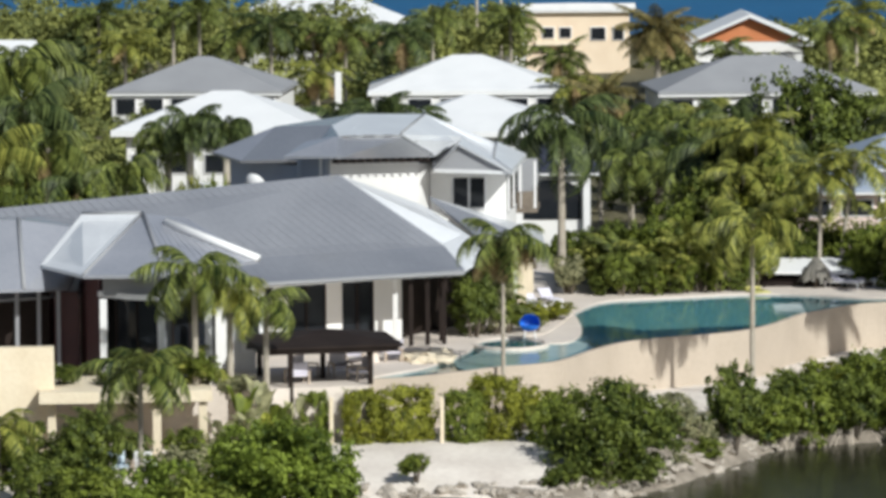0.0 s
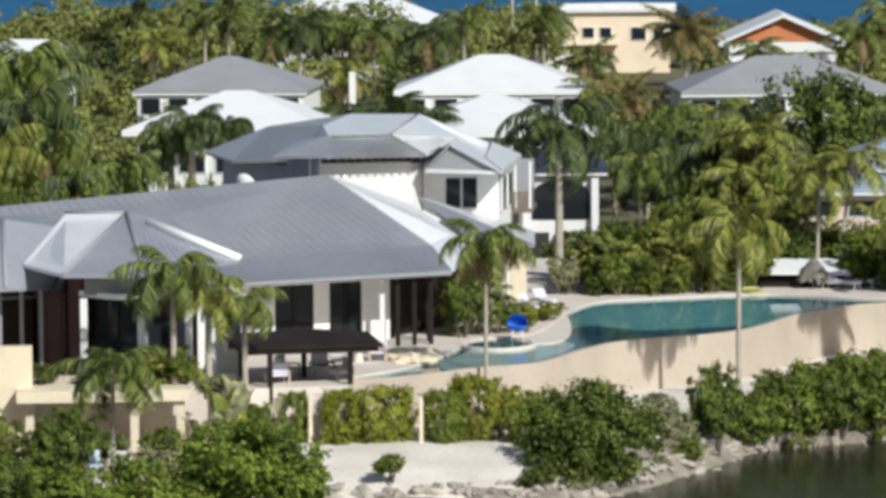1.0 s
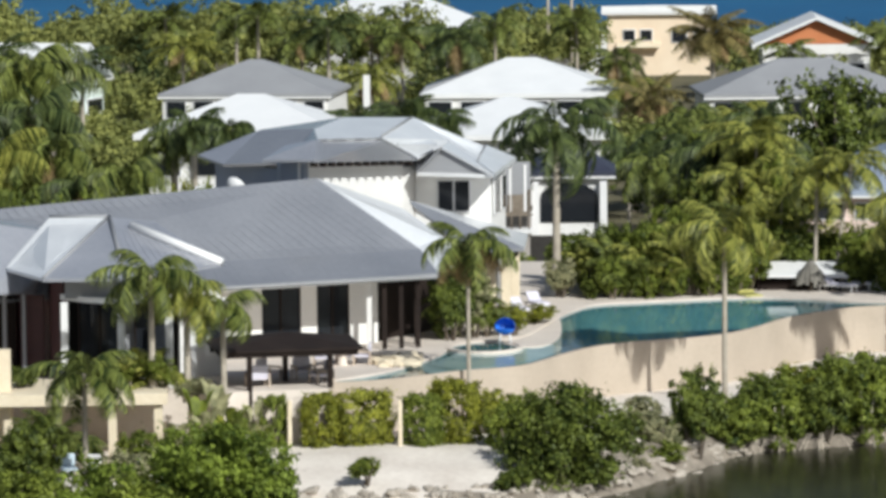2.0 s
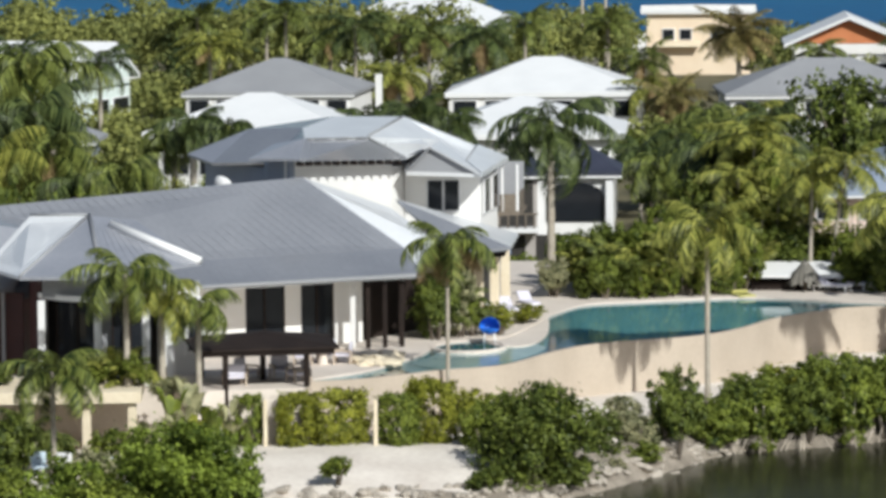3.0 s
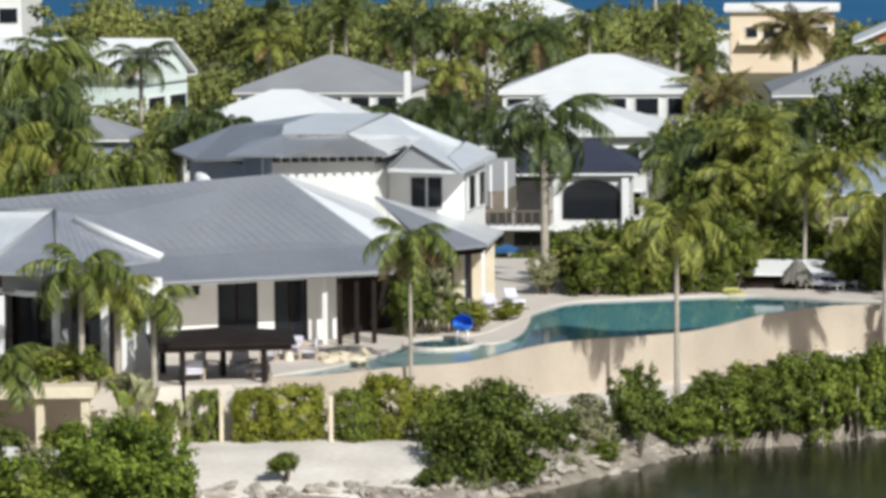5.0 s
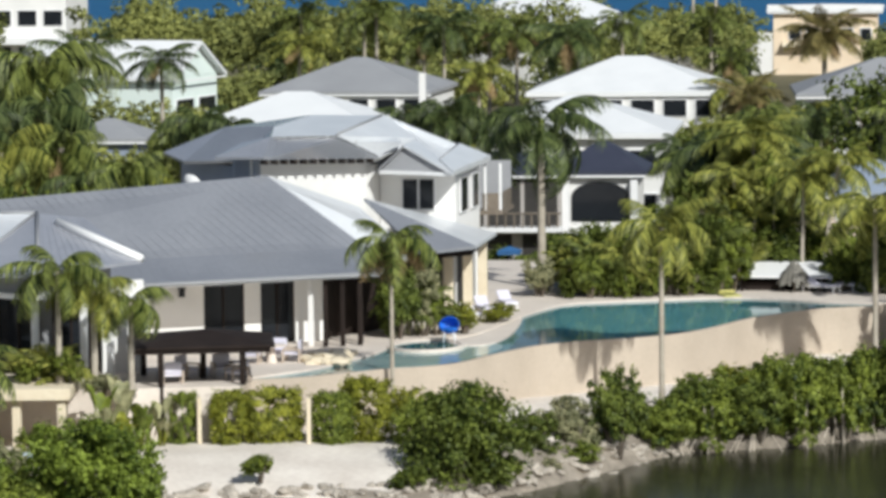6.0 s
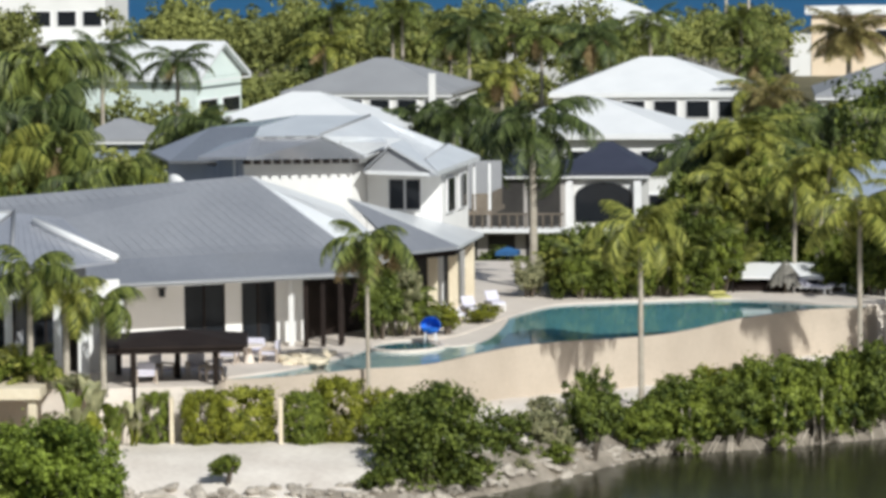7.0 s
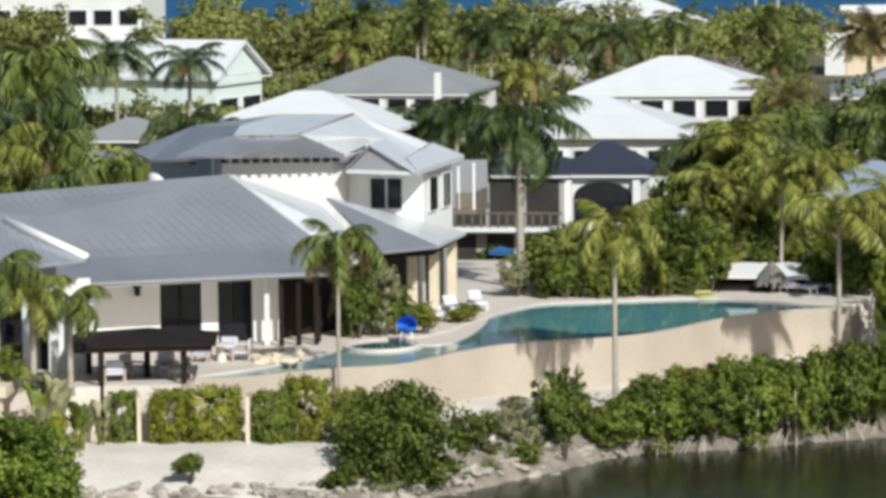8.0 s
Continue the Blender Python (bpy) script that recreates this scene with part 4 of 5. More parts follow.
# ---- hedges, shrubs ----
for x0, x1, top, mt, lb in ((-5.45, -4.9, -0.55, LEAF, "clipped green hedge shrub"), (-4.05, -2.5, -0.45, LEAF_GOLD, "clipped yellow-green hedge below the terrace"), (-2.5, -0.6, -0.35, LEAF_GOLD, "clipped yellow-green hedge below the terrace"), (0.15, 1.3, -0.55, LEAF, "clipped hedge beside a white post"), (1.2, 2.9, -0.1, LEAF_GOLD, "loose yellow-green shrub below the terrace")):
    bush((x0 + x1) / 2, 181.5 + max(x0, 0) * 0.9, -2.75, (x1 - x0) / 2 + 0.3, 0.8, top + 2.95, mt, lb, "terrace hedge", "hedge", 5)
for x in (-4.48, -0.08):
    tagged(new("garden_post", box((x - 0.08, 181.0, -2.8), (x + 0.08, 181.2, -0.55), CORAL)), "slim pale stone post between the hedges", "post")
bush(6.15, 177.9, -4.3, 2.8, 2.4, 5.15, LEAF_DARK, "large rounded dark green mangrove shrub on the bank", "mangroves", "big", 8)
bush(4.3, 181.5, -3.2, 1.3, 1.2, 2.6, LEAF, "green mangrove shrub on the bank", "mangroves", "bush", 5)
bush(8.5, 183.5, -3.6, 1.4, 1.3, 2.4, LEAF_DARK, "green mangrove shrub on the bank", "mangroves", "bush", 5)
bush(11.75, 186.6, -3.6, 1.5, 1.3, 3.9, LEAF_DARK, "upright green shrub on the bank", "mangroves", "bush", 5)
bush(10.2, 186.0, -3.5, 1.2, 1.1, 2.0, LEAF_PALE, "pale-leaved shrub on the bank", "mangroves", "bush", 5)
bush(12.8, 190.0, -3.4, 1.1, 1.0, 1.6, LEAF, "low green shrub on the bank", "mangroves", "bush", 5)
for x, y, z, r, h, mt in ((8.2, 180.6, -3.9, 0.8, 1.1, LEAF), (9.3, 182.4, -3.9, 0.7, 0.9, LEAF_PALE), (10.4, 184.4, -3.9, 0.9, 1.3, LEAF), (4.6, 176.0, -3.9, 0.9, 1.4, LEAF_DARK), (7.6, 178.4, -4.0, 1.0, 1.8, LEAF_DARK), (9.0, 186.6, -3.2, 0.8, 1.6, LEAF_PALE)):
    bush(x, y, z, r, r, h, mt, "low shrub on the rocky bank", "mangroves", "bush", 4)
rng = random.Random(4)
for i in range(24):
    x = 13.6 + i * 0.9
    y = shore_at(x) + 0.5 + (i % 2) * 1.2 + rng.uniform(-0.3, 0.3)
    h = 2.5 + min(i, 12) * 0.14 + rng.uniform(-0.3, 0.35)
    m = bush(x, y, -3.95, rng.uniform(1.25, 1.65), 1.35, h + 0.2, (LEAF, LEAF_DARK, LEAF)[i % 3], "dense green mangrove shrub on pale prop roots at the waterline", "mangroves", "bush", 5, PALE)
    for k in range(11):
        a, b = rng.uniform(-1.2, 1.2), rng.uniform(-1.3, 0.5)
        part("prop_root", tube([(a * 1.1, b * 1.1 - 0.15, -0.75), (a, b, -0.1), (a * 0.6, b * 0.6, 0.6)], [0.028, 0.024, 0.016], PALE, 5), m)
for i in range(14):
    x = 14.8 + i * 1.4
    bush(x, shore_at(x) + 3.2 + (i % 3) * 0.4, -2.7, 1.3, 1.1, 1.7 + (i * 5 % 4) * 0.25, (LEAF, LEAF_GOLD, LEAF_DARK)[i % 3], "low green shrub behind the mangroves", "bank shrubs", "bush", 4)
bush(9.6, 189.5, -2.7, 1.0, 0.9, 1.3, LEAF_PALE, "pale dry-leaved shrub below the pool wall", "bank shrubs", "bush", 4)
bush(3.4, 185.6, -2.7, 1.1, 0.9, 2.2, LEAF_GOLD, "loose yellow-green shrub below the pool wall", "bank shrubs", "bush", 4)
bush(4.9, 187.0, -2.7, 1.0, 0.9, 1.9, LEAF, "leafy green shrub below the pool wall", "bank shrubs", "bush", 4)
bush(-1.15, 174.6, -2.9, 0.75, 0.7, 1.0, LEAF, "small round olive shrub on the sand", "shore shrubs", "bush", 3)
bush(-5.9, 165.5, -3.7, 2.7, 2.4, 4.5, LEAF_FRESH, "large bright green shrub at the water's edge", "shore shrubs", "big", 8)
bush(-8.6, 164.5, -3.7, 1.8, 1.6, 2.8, LEAF, "leafy green shrub on the shore", "shore shrubs", "bush", 6)
bush(-10.8, 165.5, -3.7, 1.8, 1.6, 3.2, LEAF_FRESH, "bright green shrub on the shore", "shore shrubs", "bush", 6)
bush(-13.2, 168, -3.2, 1.6, 1.5, 3.8, LEAF_DARK, "dark green shrub beside the lower terrace", "shore shrubs", "bush", 6)
bush(-17, 170, -3.0, 1.8, 1.5, 3.0, LEAF, "green shrub by the garden wall", "shore shrubs", "bush", 6)
for x, y, r, h, mt in ((-4.2, 164.2, 1.6, 3.4, LEAF_FRESH), (-7.6, 168.5, 1.5, 3.2, LEAF_FRESH), (-9.6, 168.8, 1.1, 2.4, LEAF_PALE), (-16.4, 175.6, 1.2, 2.8, LEAF_DARK), (-14.6, 175.4, 1.1, 2.2, LEAF_DARK), (-13.3, 175.2, 0.9, 1.7, LEAF_PALE), (-12.1, 175.6, 1.0, 2.0, LEAF_DARK), (-9.9, 175.8, 1.2, 2.3, LEAF), (-8.9, 174.6, 1.1, 1.9, LEAF_PALE), (-12.4, 165.0, 1.5, 2.4, LEAF), (-14.8, 166.0, 1.4, 2.6, LEAF_DARK), (-6.9, 172.5, 1.3, 3.0, LEAF_DARK), (-14.4, 173.5, 1.0, 2.4, LEAF_DARK), (-18.5, 165.5, 1.6, 2.6, LEAF_GOLD)):
    bush(x, y, -3.2, r, r * 0.9, h, mt, "leafy garden shrub near the water", "shore shrubs", "bush", 6)
for x, y, h, mt in ((-15.0, 179.4, 0.9, LEAF_DARK), (-13.0, 179.2, 0.9, LEAF_DARK), (-11.0, 179.4, 1.2, LEAF), (-9.4, 179.2, 1.4, LEAF), (-8.2, 179.6, 0.9, LEAF_PALE)):
    bush(x, y, 0.2 if x < -8.5 else -0.3, 0.9, 0.7, h, mt, "leafy green planting along the terrace edge", "terrace planting")
bush(2.3, 200.6, -0.2, 1.0, 0.9, 3.3, LEAF_PALE, "pale flowering shrub at the house corner", "terrace planting", "bush", 5)
bush(1.3, 199.4, -0.2, 1.2, 1.0, 3.3, LEAF_DARK, "tall flowering shrub at the house corner", "terrace planting", "bush", 5)
bush(4.0, 201.4, -0.2, 0.8, 0.8, 1.5, LEAF_GOLD, "low yellow-green shrub by the columns", "terrace planting")
for i, (x, y, r, h) in enumerate(((8.2, 220, 1.5, 3.4), (9.9, 219, 1.6, 3.8), (11.6, 219.5, 1.7, 3.4), (13.2, 219, 1.6, 4.2), (14.8, 220, 1.6, 3.6), (7.0, 222.5, 1.4, 3.0), (17.0, 223, 1.7, 3.2), (20.3, 221, 1.6, 3.4), (22.3, 219, 1.8, 3.6), (24.3, 219, 1.8, 3.6))):
    bush(x, y, -0.3, r, 1.3, h, (LEAF_DARK, LEAF, LEAF_DARK)[i % 3], "dense tropical shrub behind the pool", "pool planting", "bush", 5)

for i, (x, y) in enumerate(((7.4, 217.2), (8.4, 216.9), (9.2, 217.4), (10.0, 217.3), (10.8, 217.9), (11.5, 217.8), (12.3, 218.3), (13.0, 218.2), (13.7, 218.8), (14.3, 218.9), (20.4, 220.4), (21.6, 219.6), (22.8, 218.8))):
    bush(x, y, -0.3, 0.95, 0.6, 1.5 + (i * 3 % 4) * 0.25, (LEAF_DARK, LEAF)[i % 2], "low dense leafy shrub along the pool deck", "pool planting", "bush", 3)
for i in range(16):
    x = 7.5 + i * 1.25
    bush(x, 225.5 + (i % 3) * 1.5, -0.3, 1.5, 1.4, 3.4 + (i * 7 % 5) * 0.75 if 11.2 < x < 17 else 2.4, (LEAF_DARK, LEAF, LEAF_GOLD, LEAF)[i % 4], "tall dense tropical shrub behind the pool", "pool planting", "bush", 5)
for i in range(10):
    x = -24.5 + i * 1.9
    bush(x, 219 + (i % 3) * 2, -2.6, 1.8, 1.5, 6.2 + (i * 7 % 5) * 0.5, (LEAF_DARK, LEAF, LEAF_DARK)[i % 3], "tall dense shrub behind the villa", "villa planting", "bush", 5)

for x, y, h, mt in ((5.0, 206.3, 0.9, LEAF_GOLD), (5.9, 217.6, 2.0, LEAF_PALE), (2.9, 200.9, 2.0, LEAF)):
    bush(x, y, -0.2, 0.95, 0.9, h, mt, "leafy shrub beside the porch columns", "porch planting", "bush", 4)

for x, y, h, mt in ((1.6, 240.5, 2.9, LEAF_DARK), (3.6, 241, 2.6, LEAF), (5.4, 240.4, 3.0, LEAF_DARK), (7.4, 241, 2.7, LEAF_DARK)):
    bush(x, y, -2.7, 1.3, 1.0, h, mt, "dark leafy shrub below the veranda", "villa planting", "bush", 4)

bush(-12.1, 217.0, -0.3, 1.1, 0.9, 5.9, LEAF_GOLD, "bright yellow-green shrub beside the villa", "villa planting", "bush", 4)
bush(5.9, 226.0, -0.3, 0.9, 0.8, 2.4, LEAF_DARK, "dark leafy shrub beside the royal palm", "pool planting", "bush", 4)

for x, y, r, h, mt in ((24.3, 210.4, 1.5, 5.6, LEAF), (25.9, 211.8, 1.7, 6.4, LEAF_DARK), (27.6, 212.6, 1.8, 6.0, LEAF), (25.0, 208.2, 1.3, 3.6, LEAF_DARK)):
    bush(x, y, -2.6, r, r * 0.9, h, mt, "tall leafy shrub beyond the end of the pool wall", "bank shrubs", "bush", 5)

# ---- trees ----
TWIGS = material("bare_grey_twigs", (0.16, 0.15, 0.13), (0.34, 0.32, 0.28), 0.8, 0.0, 0.5, 3, 0.0, "island", 0.2, 0.2)
tree(3.9, 362, -2.6, 2.4, 7.4, TWIGS, "bare grey-twigged tree behind the white-roofed house")
for x, y, z, r, h, mt in ((14.4, 244, -0.4, 2.6, 6.8, LEAF_DARK), (17.0, 244, -0.4, 2.2, 6.4, LEAF), (21.4, 268, -2.6, 3.8, 11.6, LEAF_DARK), (16.4, 262, -2.6, 2.6, 7.6, LEAF_DARK), (27.5, 262, -2.6, 2.6, 8.0, LEAF_DARK), (16.5, 231, -0.4, 2.0, 5.0, LEAF_GOLD), (-13, 225, -2.6, 2.4, 7.5, LEAF_DARK), (-16.4, 226, -2.6, 2.5, 7.0, LEAF), (-20, 222, -2.6, 2.6, 6.5, LEAF_DARK), (-9.5, 240, -2.6, 2.2, 8.6, LEAF), (-24, 240, -2.6, 3.2, 8.0, LEAF_DARK), (28, 300, -2.6, 3.5, 8.0, LEAF_DARK)):
    tree(x, y, z, r, h, mt, "broad leafy tropical tree among the houses")
palm(13.15, 194.6, -2.6, 7.7, 3.1, "slender coconut palm before the pool wall", FROND_GOLD, 14, 0.72, r=0.13, hang=0.55)
palm(2.45, 188.0, -2.7, 7.8, 2.8, "slender palm with dead fronds beside the pool", FROND, 12, 0.8, r=0.1, dry=9, hang=0.6)
palm(5.7, 221.5, -0.2, 7.4, 4.4, "tall royal palm with long drooping fronds", FROND_DARK, 20, 0.82, r=0.22, shaft=FROND, hang=0.6, low=-0.95, width=0.52)
for x, y, h, ln, mt in ((-21.6, 237, 10.2, 4.0, FROND_DARK), (-20.2, 234, 8.4, 3.6, FROND), (-23.2, 233, 8.2, 3.8, FROND_GOLD), (-18.6, 232, 6.8, 3.0, FROND_DARK), (-25.4, 235, 9.2, 4.0, FROND_DARK)):
    palm(x, y, -2.6, h, ln, "leaning feathery palm with hanging fronds", mt, 15, 0.8, r=0.2, hang=0.9, dry=2, low=-1.0)
palm(-9.75, 179.2, -0.2, 4.9, 3.0, "palm before the bay pavilion", FROND, 13, 0.85, r=0.14, hang=0.7)
palm(-8.4, 179.6, -0.2, 4.1, 2.4, "palm before the bay pavilion", FROND_GOLD, 12, 0.85, r=0.16, hang=0.7)
palm(-7.0, 180.0, -0.2, 3.6, 2.3, "palm beside the pergola", FROND, 13, 0.9, r=0.14, hang=0.8)
palm(-11.2, 168.5, -3.2, 5.3, 2.8, "young coconut palm below the terrace", FROND, 15, 0.7, r=0.12, hang=0.5)
palm(-16.6, 169.5, -3.0, 3.0, 2.0, "young yellow-green palm by the shore", FROND_GOLD, 13, 0.6, r=0.13)
for i, (x, y, h, ln, mt) in enumerate(((-22.3, 240, 11.8, 4.6, FROND), (-25.6, 243, 11.0, 4.4, FROND_DARK), (-14.2, 236, 8.4, 2.8, FROND), (-12.9, 233, 9.2, 2.4, FROND_DARK), (-11.0, 232, 9.0, 2.3, FROND_DARK), (-30, 248, 11, 4.4, FROND), (-16.2, 231, 6.8, 3.0, FROND))):
    palm(x, y, -2.6, h, ln, "tall royal palm with hanging fronds beside the villa", mt, 17, 0.8, r=0.24, shaft=FROND_GOLD if i == 0 else FROND, hang=0.9)
for x, y, h, ln, mt, lx in ((18.2, 222, 5.6, 2.8, FROND_GOLD, 0.1), (19.2, 222, 6.2, 2.6, FROND_GOLD, 0.8), (23.0, 226, 8.0, 2.8, FROND, 0.3), (14.6, 226, 5.2, 2.8, FROND_GOLD, 0.2), (15.4, 231, 6.5, 2.8, FROND_GOLD, -0.4), (15.6, 229, 7.0, 3.2, FROND_GOLD, 0), (24.0, 214.5, 5.5, 2.8, FROND_GOLD, 0)):
    palm(x, y, -0.4, h, ln, "slender palm in the planting behind the pool", mt, 15, 0.66, (lx, 0), r=0.11)
for x, y, h, ln, mt in ((13.6, 233, 5.9, 3.2, FROND_DARK), (15.2, 235, 6.6, 3.4, FROND), (16.6, 234, 5.8, 3.2, FROND_DARK), (14.4, 229, 4.6, 2.8, FROND_GOLD), (16.0, 230, 4.9, 3.0, FROND), (17.6, 232, 4.4, 2.8, FROND_GOLD)):
    palm(x, y, -0.4, h, ln, "bright green coconut palm with long arching fronds behind the pool", mt, 17, 0.85, r=0.13, hang=0.8, group="poolside palms")
palm(16.0, 345, -2.6, 9.3, 3.9, "shaggy date palm with browned fronds", FROND_BROWN, 26, 0.4, r=0.26, dry=8, seed=5, group="far palms", low=-0.85)
palm(11.2, 326, -2.6, 5.6, 3.2, "shaggy date palm with browned fronds", FROND_BROWN, 18, 0.45, r=0.24, dry=12, seed=6, group="far palms", low=-0.9)
for x, y, h, ln, mt in ((10.6, 262, 5.4, 3.1, FROND), (12.9, 266, 6.2, 3.2, FROND_DARK), (15.0, 274, 6.6, 3.3, FROND), (13.8, 257, 5.4, 3.0, FROND), (17.4, 284, 6.6, 3.3, FROND_DARK), (11.6, 284, 5.6, 3.2, FROND), (9.4, 276, 5.2, 3.0, FROND_DARK), (13.4, 292, 6.2, 3.2, FROND), (16.2, 296, 6.0, 3.2, FROND_GOLD)):
    palm(x, y, -2.6, h, ln, "green coconut palm in the grove behind the pool", mt, 16, 0.7, r=0.15, hang=0.6, dry=1, group="grove palms")
for x, y, r, h, mt in ((12.0, 271, 2.8, 6.2, LEAF_DARK), (15.6, 288, 3.0, 6.6, LEAF), (9.8, 292, 2.8, 6.0, LEAF_DARK), (14.0, 303, 3.0, 6.2, LEAF)):
    tree(x, y, -2.6, r, h, mt, "leafy green tree in the grove behind the pool")
palm(22.0, 204.6, -2.5, 7.5, 3.0, "slender coconut palm at the end of the pool wall", FROND_GOLD, 15, 0.7, r=0.13, hang=0.6)
for x, y, h, ln, mt, dry in ((-3.2, 345, 9.0, 3.8, FROND_DARK, 2), (-7.6, 351, 8.9, 3.6, FROND, 3), (-9.4, 340, 6.6, 3.4, FROND_GOLD, 6), (-13.3, 352, 9.6, 3.6, FROND_DARK, 0), (-10.2, 356, 8.8, 3.4, FROND, 2), (-19.0, 356, 10.4, 3.2, FROND, 0), (-5.2, 380, 7.4, 3.6, FROND, 2), (-24.5, 352, 8.2, 3.4, FROND_GOLD, 2), (-16.0, 362, 8.0, 3.4, FROND, 1), (8.8, 352, 7.0, 3.4, FROND, 3), (9.5, 338, 5.4, 3.4, FROND_GOLD, 5), (-1.0, 372, 9.0, 3.6, FROND, 0), (5.5, 385, 8.5, 3.4, FROND, 0), (-33.4, 310, 9.6, 3.8, FROND_DARK, 1), (-26.3, 300, 9.6, 3.4, FROND_DARK, 1), (-36, 300, 8.6, 3.6, FROND, 0), (-40, 310, 7.5, 3.6, FROND, 0), (34, 380, 9.0, 4.0, FROND_GOLD, 5), (31, 370, 8, 3.6, FROND, 2), (-22, 372, 9.5, 3.4, FROND, 0), (-29, 385, 9.0, 3.4, FROND, 0), (22.8, 372, 6.5, 3.2, FROND, 0)):
    palm(x, y, -2.6, h, ln, "coconut palm between the far houses", mt, 15, 0.62, r=0.17, dry=dry, seed=3, group="far palms")


def areca(x, y, z, h, label, mat=FROND_GOLD):
    """A clump of cane stems with arching fronds from top to bottom."""
    count[0] += 1
    rng = random.Random(count[0])
    t = thing("areca_palm", label, "palm tree", x, y, z, 0, "areca clumps")
    for k in range(6):
        a, d = k * 1.05 + rng.uniform(-0.3, 0.3), rng.uniform(0.1, 0.5)
        hh = h * rng.uniform(0.2, 0.75)
        tip = Vector((math.cos(a) * (d + 0.25), math.sin(a) * (d + 0.25), hh))
        part("cane", tube([(math.cos(a) * d, math.sin(a) * d, -0.2), tip], [0.05, 0.035], TRUNK, 6), t)
        for q in range(5):
            turn = Euler((rng.uniform(-0.3, 0.3), rng.uniform(-0.75, 0.35), a + q * 1.26 + rng.uniform(-0.4, 0.4)))
            part("frond", frond_mesh(1.9, 0.6, mat, 0.35, 0.62), t, "", Matrix.LocRotScale(tip, turn, Vector((1, 1, 1)) * rng.uniform(0.75, 1.15)))
    return t


for x, y, h, mt in ((8.6, 217.6, 2.2, FROND), (10.6, 218.0, 3.0, FROND_GOLD), (12.2, 218.4, 3.6, FROND_GOLD), (13.8, 219.0, 3.2, FROND), (15.2, 222.4, 4.4, FROND_GOLD), (11.4, 222.0, 2.6, FROND_GOLD), (14.4, 224.4, 4.6, FROND), (16.4, 226.0, 5.6, FROND_GOLD), (18.8, 226.0, 3.4, FROND_GOLD), (21.6, 223.0, 4.2, FROND_GOLD), (23.6, 221.0, 4.4, FROND), (7.4, 219.4, 2.4, FROND_GOLD)):
    areca(x, y, -0.2, h, "arching yellow-green areca palm clump behind the pool", mt)


def paddle_plant(x, y, z, h, label, mat):
    """Upright stalks, each with a long split paddle leaf bending over at the tip."""
    count[0] += 1
    rng = random.Random(count[0])
    t = thing("paddle_plant", label, "plant", x, y, z, 0, "paddle plants")
    for k in range(11):
        a, hh = k * 2.4 + rng.uniform(-0.4, 0.4), h * rng.uniform(0.5, 1.0)
        out = rng.uniform(0.25, 0.7)
        d, w = Vector((math.cos(a), math.sin(a), 0)), Vector((-math.sin(a), math.cos(a), 0))
        line = [d * (0.1 + out * s ** 2) + Vector((0, 0, hh * (s - 0.22 * s ** 3))) for s in (0, 0.3, 0.55, 0.68, 0.8, 0.92, 1.05)]
        part("stalk", tube([line[0], line[1], line[2]], [0.03, 0.025, 0.02], LEAF_GOLD, 5), t)
        vs, fs = [], []
        for i, (p, ww) in enumerate(zip(line[2:], (0.03, 0.15, 0.2, 0.17, 0.02))):
            fold = Vector((0, 0, ww * 0.4))
            vs += [p - w * ww + fold, p, p + w * ww + fold]
            if i:
                q = 3 * i
                fs += [(q - 3, q - 2, q + 1, q), (q - 2, q - 1, q + 2, q + 1)]
        part("leaf", mesh_from(vs, fs, mat), t)
    return t


for x, y, z, h, mt in ((-7.2, 178.7, -2.7, 4.2, LEAF_PALE), (-6.6, 179.4, -2.7, 3.6, LEAF), (-7.9, 178.2, -2.7, 3.8, LEAF), (-7.5, 177.3, -2.7, 3.0, LEAF_PALE), (-6.9, 176.9, -2.7, 2.6, LEAF_GOLD), (-8.6, 176.9, -2.7, 2.6, LEAF_PALE), (-6.3, 178.6, -2.7, 2.8, LEAF_DARK), (-5.9, 180.4, -2.5, 2.6, LEAF_PALE)):
    paddle_plant(x, y, z, h, "upright paddle-leaved plant below the pergola", mt)
for x, y, h, mt in ((-10.4, 180.0, 1.5, FROND_GOLD), (-13.2, 174.6, 2.2, FROND), (2.0, 200.9, 2.7, FROND)):
    areca(x, y, -0.3 if y > 176 else -2.6, h, "arching areca palm clump beside the house", mt)
for x, y, h in ((2.8, 407, 15.0), (4.9, 405, 15.5)):
    ob = thing("utility_pole", "slim grey utility pole behind the houses", "pole", x, y, -2.6, 0, "utility poles")
    part("shaft", tube([(0, 0, -0.3), (0, 0, h)], [0.16, 0.11], TRUNK, 8), ob)
    part("crossarm", box((-0.9, -0.06, h - 0.7), (0.9, 0.06, h - 0.55), BARK), ob)
tagged(new("masonry_pillar", box((-6.6, 276.8, -2.7), (-6.2, 277.3, 7.3), WHITE)), "slim white masonry pillar beside the white-roofed house", "pillar")

tree(-5.4, 273, -2.6, 2.4, 9.0, LEAF_DARK, "dark leafy tree beside the white-roofed house")
for x, y, h, ln in ((-4.0, 268, 8.0, 3.2), (-6.6, 270, 7.6, 3.0), (-2.2, 272, 7.2, 3.2)):
    palm(x, y, -2.6, h, ln, "dark green palm beside the white-roofed house", FROND_DARK, 16, 0.75, r=0.15, hang=0.6, group="far palms")
# far woods
rng2 = np.random.default_rng(11)
allv, allf, base = [], [], 0
